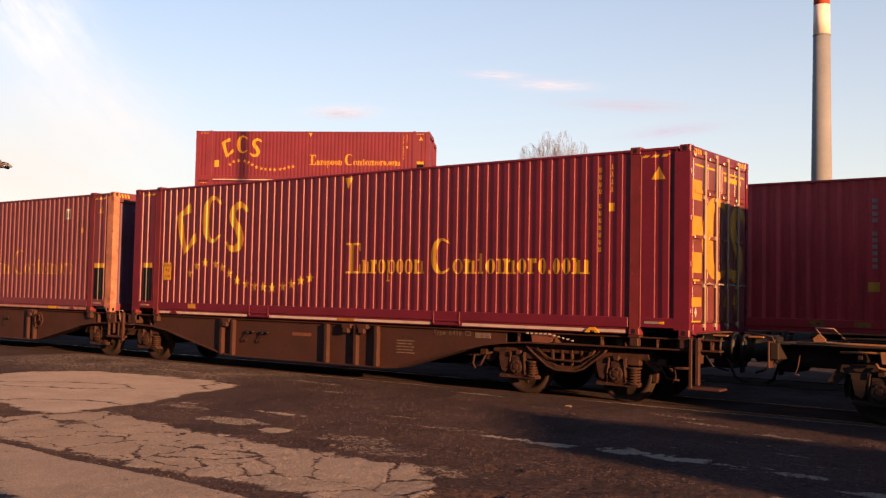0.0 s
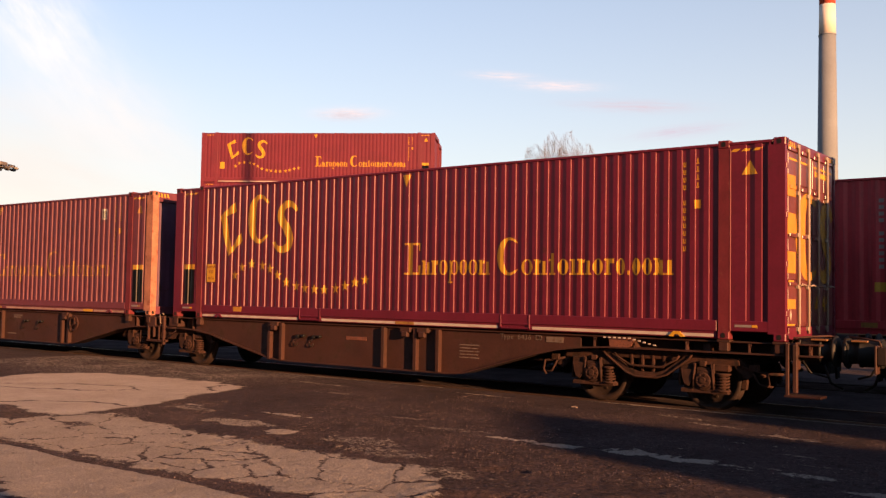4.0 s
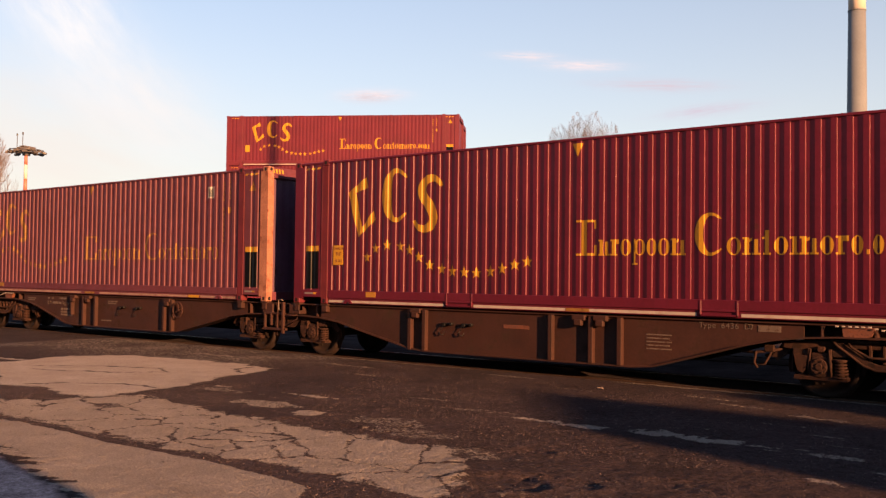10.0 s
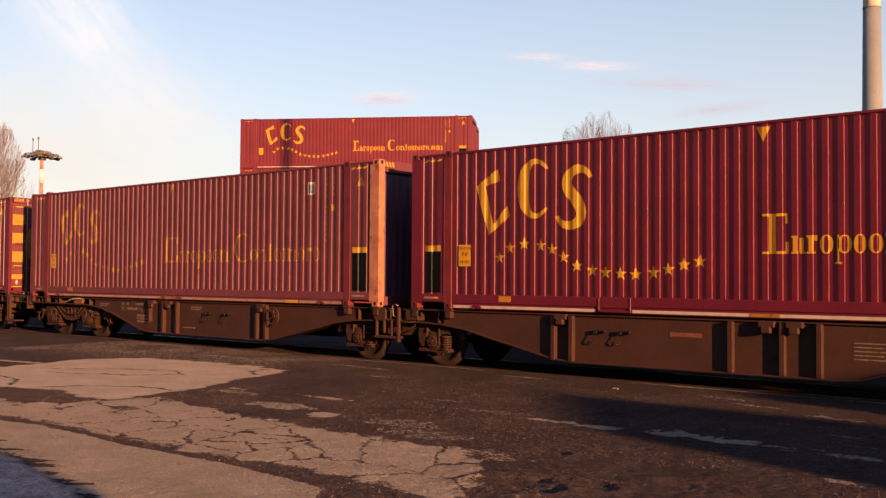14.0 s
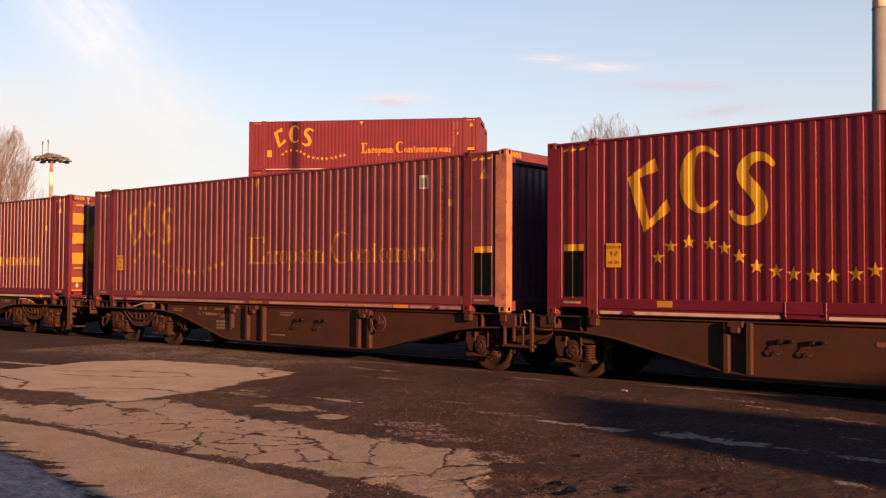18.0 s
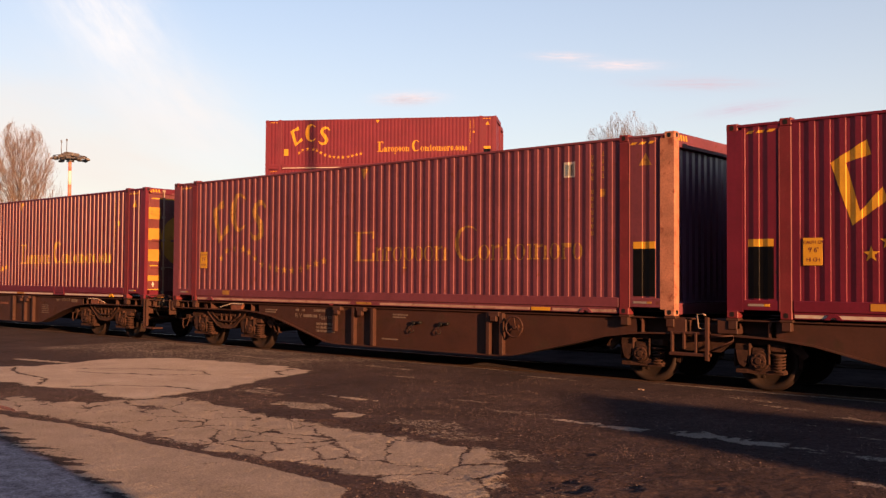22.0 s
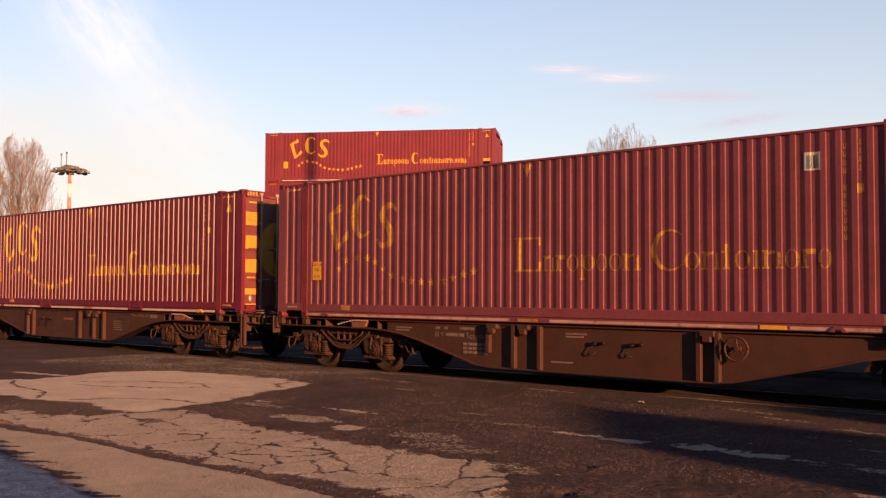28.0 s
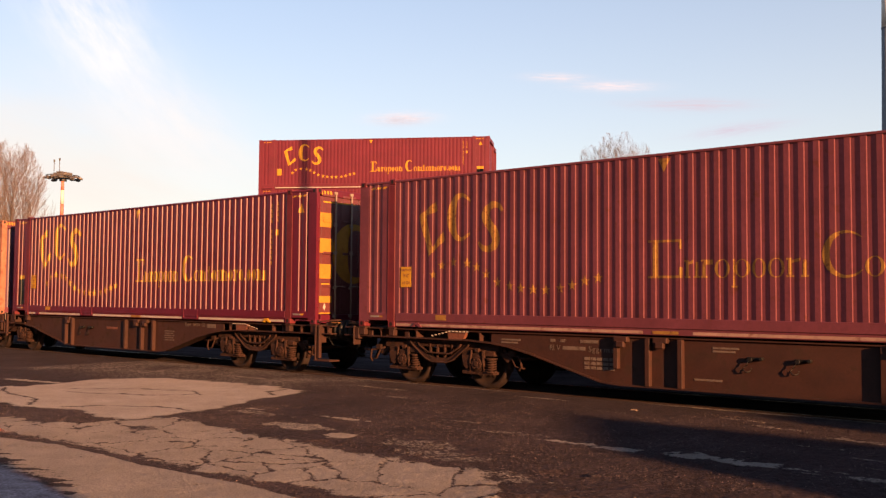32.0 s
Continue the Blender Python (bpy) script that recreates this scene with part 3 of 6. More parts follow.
    if texts:
        mark_on("warning_triangle", [[(-0.63, 2.39), (-0.40, 2.39), (-0.515, 2.60)]], OLD_YELLOW if paint is FADED else YELLOW)
        for i in range(12):
            if i != 4:
                mark_on("serial_bar", [rect(-1.535, -1.485, 2.56 - i * 0.115, 2.578 - i * 0.115), rect(-1.535, -1.517, 2.582 - i * 0.115, 2.632 - i * 0.115), rect(-1.503, -1.485, 2.582 - i * 0.115, 2.632 - i * 0.115)])
        for i in range(4):
            mark_on("size_bar", [rect(-1.33, -1.28, 2.60 - i * 0.12, 2.618 - i * 0.12), rect(-1.314, -1.296, 2.622 - i * 0.12, 2.68 - i * 0.12)])
        if paint is FADED:
            mark_on("white_placard", [rect(-2.07, -1.84, 2.29, 2.55)], WHITE, "white placard with a dark frame")
            mark_on("placard_window", [rect(-2.04, -1.965, 2.315, 2.505), rect(-1.945, -1.87, 2.315, 2.505)], PLACARD_BLUE)
        mark_on("data_label", [rect(-1.345, -1.255, 1.93, 2.06)], OLD_YELLOW if paint is FADED else YELLOW)
        for e in (0, 1):
            k = -0.80 if e == 0 else -LONG + 0.29
            for i in range(3):
                mark_on("hazard_stripe", [[(k + 0.05 + i * 0.16, high - 0.125), (k + 0.15 + i * 0.16, high - 0.125), (k + 0.10 + i * 0.16, high - 0.165), (k + i * 0.16, high - 0.165)]], YELLOW)
    if detail == 1 and texts:
        painted("dark_panel", [rect(h - 0.73, h - 0.34, 0.30, 1.02)], f_pts, front, DARK_PANEL, c)
        painted("panel_header", [rect(h - 0.73, h - 0.34, 1.02, 1.17)], f_pts, front, YELLOW, c)
        part("reflective_tape", Geo().box(-h + 1.05, h - 1.05, -w + 0.017, -w + 0.025, 0.03, 0.08, 0.001), tape, c)
    if detail > 1 and texts:
        g = Geo()
        for x0, x1 in (((-12.70, -9.72), (-9.05, -4.86), (-4.17, -1.05)) if dotcom else ((-12.70, -7.32), (-6.46, -2.78), (-2.30, -1.05))):
            g.box(x0 + o, x1 + o, -w + 0.019, -w + 0.025, 0.030, 0.078, 0.001)
        part("reflective_tape", g, tape, c, "long strip of dirty white reflective tape")
        for x0 in ((-9.67, -4.81) if dotcom else ()):
            g = Geo()
            g.box(x0 + o, x0 + 0.6 + o, -w - 0.004, -w + 0.02, 0.03, 0.06, 0.004)
            for q in (x0, x0 + 0.57):
                g.box(q + o, q + 0.03 + o, -w - 0.004, -w + 0.03, 0.03, zf, 0.004)
            g.box(x0 + 0.03 + o, x0 + 0.57 + o, -w + 0.0, -w + 0.02, 0.10, 0.13, 0.004)
            part("lifting_pocket", g, paint, c)
        for x0 in (-1.62, -12.15):
            g = Geo()
            ring = [(x0 - 0.13, 0.015), (x0 - 0.05, 0.095), (x0 + 0.05, 0.095), (x0 + 0.13, 0.015), (x0 + 0.06, 0.015), (x0 + 0.03, 0.05), (x0 - 0.03, 0.05), (x0 - 0.06, 0.015)]
            g.prism([(x + o, z) for x, z in ring], "y", -w - 0.006, -w + 0.024)
            part("lashing_lug", g, YELLOW if paint is MAROON and x0 > -5 else paint, c)
        part("rail_label", Geo().box(-11.66 + o, -11.40 + o, -w - 0.001, -w + 0.004, 0.155, 0.255, 0.001), DOOR_YELLOW if dotcom else OLD_YELLOW, c)
        if not dotcom:
            part("rail_label", Geo().box(-2.74 + o, -2.34 + o, -w + 0.012, -w + 0.0165, 0.025, 0.085, 0.001), YELLOW, c)
        part("owner_bar", Geo().box(-7.15 + o, -6.70 + o, -w + 0.0165, -w + 0.0195, 0.028, 0.08, 0.001), OLD_YELLOW, c)
        for e in (-1, 1):
            cx = e * (h - 0.53)
            part("plate_bar", Geo().box(cx - 0.20, cx + 0.04, -w + 0.002, -w + 0.008, 0.185, 0.220, 0.001), GREY_MARK, c, "pale grey bar on the end rail")
            part("plate_bar", Geo().box(cx + 0.05, cx + 0.13, -w + 0.002, -w + 0.008, 0.185, 0.220, 0.001), mark, c)
            if panel and (e < 0) == (paint is MAROON):
                painted("dark_panel", [rect(cx - 0.20, cx + 0.19, 0.30, 1.06)], f_pts, front, DARK_PANEL, c, "dark glossy panel")
                painted("panel_header", [rect(cx - 0.20, cx + 0.19, 1.06, 1.17)], f_pts, front, YELLOW, c)
    # the end that faces along the track: doors with lock bars, or a plain ribbed wall
    if shut == "doors":
        for s in (-1, 1):
            g = Geo()
            y0, y1 = (-w + 0.098, -0.006) if s < 0 else (0.006, w - 0.098)
            g.box(h - 0.055, h - 0.025, y0, y1, 0.205, high - 0.165, 0.006)
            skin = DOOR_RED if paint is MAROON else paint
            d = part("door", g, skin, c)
            for z0, z1 in ((0.24, 0.76), (0.88, 1.46), (1.58, 2.15), (2.27, high - 0.20)):         # pressed panels between three bands
                for a, b in ((y0 + 0.05, (y0 + y1) / 2 - 0.05), ((y0 + y1) / 2 + 0.05, y1 - 0.05)):
                    part("panel", Geo().box(h - 0.026, h - 0.012, a, b, z0, z1, 0.012), skin, d)
                for a, b in ((y0 + 0.10, (y0 + y1) / 2 - 0.10), ((y0 + y1) / 2 + 0.10, y1 - 0.10)):
                    part("ridge", Geo().box(h - 0.026, h + 0.004, a, b, z1 + 0.03, z1 + 0.085, 0.012), skin, d)
            if detail > 1:
                for y in ((y0 + 0.44, y1 - 0.24) if s < 0 else (y0 + 0.24, y1 - 0.44)):
                    b = Geo().cyl((h + 0.022, y, 0), "z", 0.019, 0.1, high - 0.06, 10)
                    for z in (0.14, 0.75, 1.5, 2.1, high - 0.11):
                        b.box(h - 0.02, h + 0.03, y - 0.045, y + 0.045, z, z + 0.06, 0.006)
                    part("lock_bar", b, STEEL, d, "round galvanised lock bar")
                    part("handle", Geo().tube([(h + 0.05, y - 0.02, 0.80), (h + 0.06, y + 0.10, 0.815), (h + 0.055, y + 0.26, 0.80)], 0.012, 6), STEEL, d)
                for z in (0.35, 1.05, 1.75, 2.45):
                    y = y0 if s < 0 else y1
                    part("hinge", Geo().box(h - 0.03, h + 0.006, y - 0.06 if s < 0 else y - 0.004, y + 0.004 if s < 0 else y + 0.06, z, z + 0.09, 0.008), paint, d)
                if s < 0 and texts:
                    for z0, z1 in ((2.07, 2.38), (1.52, 1.83), (0.97, 1.28), (0.46, 0.60)):
                        part("yellow_block", Geo().box(h - 0.0135, h - 0.0045, y0 + 0.006, y0 + 0.37, z0, z1, 0.001), DOOR_YELLOW, d, "square yellow block painted on the door")
                    part("ridge_paint", Geo().box(h - 0.02, h + 0.0065, y0 + 0.098, y0 + 0.37, 2.178, 2.237, 0.004), DOOR_YELLOW, d)
                    part("stripe", Geo().box(h - 0.0135, h - 0.009, y0 + 0.012, y0 + 0.36, 0.225, 0.245, 0.001), YELLOW, d)
                    part("label_bar", Geo().box(h - 0.0135, h - 0.009, y0 + 0.06, y0 + 0.30, 0.84, 0.87, 0.001), YELLOW, d)
                    g2 = Geo()
                    g2.prism([(y0 + 0.16, 0.29), (y0 + 0.20, 0.37), (y0 + 0.16, 0.45), (y0 + 0.12, 0.37)], "x", h - 0.0125, h - 0.008)
                    part("diamond_sticker", g2, WHITE, d)
                if texts:                                # a crescent on one leaf, a wave on the other
                    shape = crescent(-0.16, 1.53, 0.62, 0.66, 0.46, 50, 310) if s < 0 else wave(0.70, 1.50, 1.15, 0.15)
                    g2 = Geo()
                    for quad in shape:
                        g2.add([(h - 0.0085, *q) for q in quad], [(0, 1, 2, 3)])
                    part("emblem_shape", g2, DOOR_YELLOW, d, "large yellow emblem shape painted on the door")
                    part("stripe", Geo().box(h - 0.0135, h - 0.009, y0 + 0.10, y1 - 0.10, high - 0.30, high - 0.27, 0.001), YELLOW, d)
            if s > 0 and texts and detail > 1:
                cu = bpy.data.curves.new("digits", "FONT")
                cu.body, cu.size, cu.extrude = "45", 0.34, 0.001
                ob = new("digits", cu)
                me = bpy.data.meshes.new_from_object(ob)
                bpy.data.objects.remove(ob)
                part("digits", me, YELLOW, d, at=pose(h - 0.010, 0.52, 0.42, 90, 0, 90))
                part("triangle_mark", Geo().prism([(0.16, 0.46), (0.34, 0.46), (0.25, 0.66)], "x", h - 0.0135, h - 0.009), YELLOW, d)
                part("serial_bar", Geo().box(h - 0.0135, h - 0.009, y0 + 0.15, y1 - 0.25, high - 0.42, high - 0.34, 0.001), YELLOW, d)
    else:
        ring = [(h - 0.09 - dd, y) for y, dd in e_pts]
        part("end_wall", Geo().prism(ring + [(h - 0.2, e_pts[-1][0]), (h - 0.2, e_pts[0][0])], "z", 0.2, high - 0.12), SHADED_END if paint is FADED else paint, c)
    if detail > 1 and texts:
        for s in (-1, 1):
            g = Geo()
            for i in range(4):
                y = s * (w - 0.30) - 0.16 + i * 0.085
                g.prism([(y, high - 0.135), (y + 0.045, high - 0.135), (y + 0.02, high - 0.045), (y - 0.025, high - 0.045)], "x", h - 0.006, h - 0.001)
            part("hazard_stripe", g, YELLOW, c)
    return c

# ---- bogies and wagons: the wagon's origin lies on the rail top below its front container's door end, at the track's middle ----
R_WHEEL, Z_RAIL = 0.46, 0.02
MESHES = {}
ROLLING = []                                # every wheelset, to turn as the train rolls


def cached(key, make):
    if key not in MESHES:
        MESHES[key] = make().mesh(key)
    return MESHES[key]


def wheelset_geo():
    g = Geo()
    for s in (-1, 1):
        prof = [(0.10, 0.62), (0.14, 0.64), (0.16, 0.70), (0.36, 0.725), (0.395, 0.70), (0.43, 0.68), (0.488, 0.682), (0.49, 0.705), (0.462, 0.722), (R_WHEEL, 0.80), (0.452, 0.812), (0.39, 0.812),
                (0.37, 0.775), (0.20, 0.745), (0.15, 0.80), (0.11, 0.81)]
        g.lathe([(r, s * y) for r, y in prof], (0, 0, 0), "y", 40)
        for i in range(6):
            a = 2 * math.pi * i / 6
            g.cyl((0.27 * math.sin(a), 0, 0.27 * math.cos(a)), "y", 0.022, *sorted((s * 0.74, s * 0.772)), n=8)
    g.lathe([(0.075, -1.02), (0.08, -0.8), (0.085, 0), (0.08, 0.8), (0.075, 1.02)], (0, 0, 0), "y", 16)
    return g


def spring_geo():
    """A coil spring about z, from 0 to 0.26."""
    g = Geo()
    turns, n = 5, 60
    g.tube([(0.082 * math.cos(2 * math.pi * turns * i / n), 0.082 * math.sin(2 * math.pi * turns * i / n), 0.02 + 0.22 * i / n) for i in range(n + 1)], 0.017, 7)
    g.cyl((0, 0, 0), "z", 0.112, 0.0, 0.022, 16)
    g.cyl((0, 0, 0), "z", 0.112, 0.238, 0.262, 16)
    g.cyl((0, 0, 0), "z", 0.045, 0.02, 0.24, 10)
    return g


def guide_arm_geo():
    """The damper side of an axle box: a hood over a short inner spring."""
    g = Geo()
    g.prism([(-0.10, 0.30), (0.09, 0.30), (0.06, 0.10), (0.02, 0.05), (-0.05, 0.09), (-0.08, 0.18)], "y", -0.11, 0.06)
    for i in range(4):
        g.cyl((-0.02, 0.0, 0), "z", 0.075, 0.02 + i * 0.035, 0.04 + i * 0.035, 12, 0.006)
    g.box(-0.11, 0.08, -0.09, 0.09, -0.02, 0.02, 0.008)
    return g


def axle_box_geo():
    g = Geo()
    g.cyl((0, 0, 0), "y", 0.155, -0.10, 0.10, 20, 0.01)
    g.cyl((0, 0, 0), "y", 0.115, -0.135, -0.10, 20, 0.01)
    g.cyl((0, 0, 0), "y", 0.05, -0.150, -0.13, 12, 0.006)
    for i in range(6):
        a = 2 * math.pi * (i + 0.5) / 6
        g.cyl((0.088 * math.sin(a), 0, 0.088 * math.cos(a)), "y", 0.014, -0.15, -0.13, 6)
    g.prism([(-0.36, -0.19), (0.36, -0.19), (0.36, -0.145), (0.17, -0.12), (0.13, 0.0), (-0.13, 0.0), (-0.17, -0.12), (-0.36, -0.145)], "y", -0.085, 0.085)
    g.box(-0.12, 0.12, -0.09, 0.09, 0.0, 0.19, 0.02)
    g.box(-0.165, -0.13, -0.11, 0.05, -0.05, 0.25, 0.01)
    g.box(0.13, 0.165, -0.11, 0.05, -0.05, 0.25, 0.01)
    return g


def side_frame_geo(base, truss):
    """One long side of a bogie frame, at y = 0, seen from -y. Height over the rail."""
    b = base / 2
    g = Geo()
    top = [(-b - 0.52, 0.70), (-b - 0.50, 0.80), (-b + 0.55, 0.83), (-0.45, 0.86), (0.45, 0.86), (b - 0.55, 0.83), (b + 0.50, 0.80), (b + 0.52, 0.70), (b + 0.40, 0.69), (b - 0.38, 0.69), (b - 0.5, 0.73), (-b + 0.5, 0.73), (-b + 0.38, 0.69), (-b - 0.40, 0.69)]
    g.prism(top, "y", -0.06, 0.06)
    if truss:
        rim = [(-0.77, 0.86), (-0.70, 0.77), (-0.34, 0.505), (-0.18, 0.45), (0.18, 0.45), (0.34, 0.505), (0.70, 0.77), (0.77, 0.86)]
        hole = [(-0.62, 0.81), (-0.58, 0.765), (-0.29, 0.565), (-0.15, 0.525), (0.15, 0.525), (0.29, 0.565), (0.58, 0.765), (0.62, 0.81)]
        for p, r, s, q in zip(rim, rim[1:], hole[1:], hole):
            g.prism([p, r, s, q], "y", -0.10, 0.02)
        for line in (rim, [(-0.54, 0.80), (-0.50, 0.745), (-0.26, 0.615), (0.26, 0.615), (0.50, 0.745), (0.54, 0.80)]):      # a pressed lip and an inner loop
            g.tube([(x, -0.115, z) for x, z in line], 0.019, 6)
        g.box(-0.77, 0.77, -0.12, 0.02, 0.81, 0.86, 0.008)
        for x in (-0.27, -0.09, 0.09, 0.27):
            g.box(x - 0.020, x + 0.020, -0.07, -0.02, 0.53, 0.815, 0.006)
        for s_ in (-1, 1):
            g.box(s_ * (b - 0.02) - 0.05, s_ * (b - 0.02) + 0.05, -0.12, 0.0, 0.66, 0.74, 0.01)
            g.tube([(s_ * (b - 0.13), -0.12, 0.70), (s_ * (b - 0.15), -0.14, 0.50), (s_ * (b - 0.16), -0.12, 0.33)], 0.016, 6)
            g.tube([(s_ * (b + 0.12), -0.12, 0.70), (s_ * (b + 0.14), -0.13, 0.52), (s_ * (b + 0.15), -0.11, 0.33)], 0.014, 6)
    else:
        g.prism([(-b + 0.40, 0.72), (-0.35, 0.55), (0.35, 0.55), (b - 0.40, 0.72), (b - 0.45, 0.74), (-b + 0.45, 0.74)], "y", -0.06, 0.06)
    for sx in (-1, 1):
        for k in (-0.27, 0.27):
            x = sx * b + k
            g.box(x - 0.11, x + 0.11, -0.10, 0.08, 0.60, 0.70, 0.012)
            g.box(x - 0.125, x - 0.105, -0.09, 0.07, 0.36, 0.62, 0.006)
        g.prism([(sx * (b + 0.52), 0.80), (sx * (b + 0.70), 0.56), (sx * (b + 0.62), 0.50), (sx * (b + 0.47), 0.62), (sx * (b + 0.42), 0.72)], "y", -0.02, 0.05)
    return g


def bogie(wagon, x, base=1.85, truss=True, iron=BOGIE, rigged=True):
    b = base / 2
    g = Geo()
    g.box(-0.22, 0.22, -0.95, 0.95, 0.56, 0.82, 0.02)
    for s in (-1, 1):
        g.box(s * (b + 0.42), s * (b + 0.50), -0.98, 0.98, 0.68, 0.78, 0.01)
        g.cyl((s * 0.55, 0, 0.58), "y", 0.03, -0.8, 0.8, 8)
    g.cyl((0, 0, 0), "z", 0.24, 0.82, 0.93, 24)
    bo = part("bogie", cached("bogie_%g" % base, lambda: g), iron, wagon, "rust-brown two-axle cast bogie", at=pose(x, 0, Z_RAIL))
    for s in (-1, 1):
        part("side_frame", cached("side_frame_%g_%d" % (base, truss), lambda: side_frame_geo(base, truss)), iron, bo, at=pose(0, s * 1.0, 0, 0, 0, 0 if s < 0 else 180))
        for k in (-b, b):
            part("axle_box", cached("axle_box", axle_box_geo), iron, bo, at=pose(k, s * 1.02, R_WHEEL, 0, 0, 0 if s < 0 else 180))
            part("spring", cached("spring", spring_geo), iron, bo, at=pose(k + 0.27, s * 1.04, R_WHEEL - 0.15))
            part("guide_arm", cached("guide_arm", guide_arm_geo), iron, bo, at=pose(k - 0.25, s * 1.02, R_WHEEL - 0.15, 0, 0, 0 if s < 0 else 180))
    for d in ((-1, 1) if truss and rigged else ()):
        rig = Geo().box(d * (b + 0.66), d * (b + 0.80), -1.06, -0.98, 0.62, 0.72, 0.01)
        rig.tube([(d * (b + 0.55), -1.02, 0.67), (d * (b + 0.95), -1.03, 0.60), (d * (b + 1.15), -1.03, 0.61)], 0.022, 6)
        rig.tube([(d * (b + 0.92), -1.05, 0.62), (d * (b + 0.95), -1.05, 0.46), (d * (b + 0.90), -1.05, 0.38)], 0.018, 6)
        rig.tube([(d * (b + 0.70), -1.03, 0.62), (d * (b + 0.80), -1.03, 0.44), (d * (b + 1.0), -1.03, 0.42)], 0.016, 6)
        rig.tube([(d * (b + 0.80), -0.95, 0.56), (d * (b + 0.80), 0.95, 0.56)], 0.03, 6)
        part("brake_rigging", cached("brake_rigging_%g_%d" % (base, d), lambda: rig), iron, bo)
    for k in (-b, b):
        ws = part("wheelset", cached("wheelset", wheelset_geo), WHEEL, bo, "steel wheelset with worn treads", at=pose(k, 0, R_WHEEL))
        ROLLING.append((ws, k))
        for s in (-1, 1):
            for d in (-1, 1):
                shoe = Geo()
                arc = [radians(a) for a in range(68, 113, 9)]
                shoe.prism([(d * 0.475 * math.sin(a), 0.475 * math.cos(a)) for a in arc] + [(d * 0.535 * math.sin(a), 0.535 * math.cos(a)) for a in reversed(arc)], "y", -0.045, 0.045)
                part("brake_shoe", cached("brake_shoe_%d" % d, lambda: shoe), iron, bo, at=pose(k, s * 0.76, R_WHEEL))
    return bo


def buffer_geo():
    """A side buffer that points along +x from the headstock."""
    g = Geo()
    g.box(-0.02, 0.02, -0.17, 0.17, -0.17, 0.17, 0.01)
    g.lathe([(0.20, 0.0), (0.195, 0.05), (0.19, 0.25), (0.20, 0.26), (0.20, 0.29), (0.155, 0.295), (0.155, 0.42), (0.17, 0.43)], (0, 0, 0), "x", 20)
    g.lathe([(0.17, 0.42), (0.222, 0.44), (0.228, 0.46), (0.20, 0.49), (0.0001, 0.525)], (0, 0, 0), "x", 24)
    return g


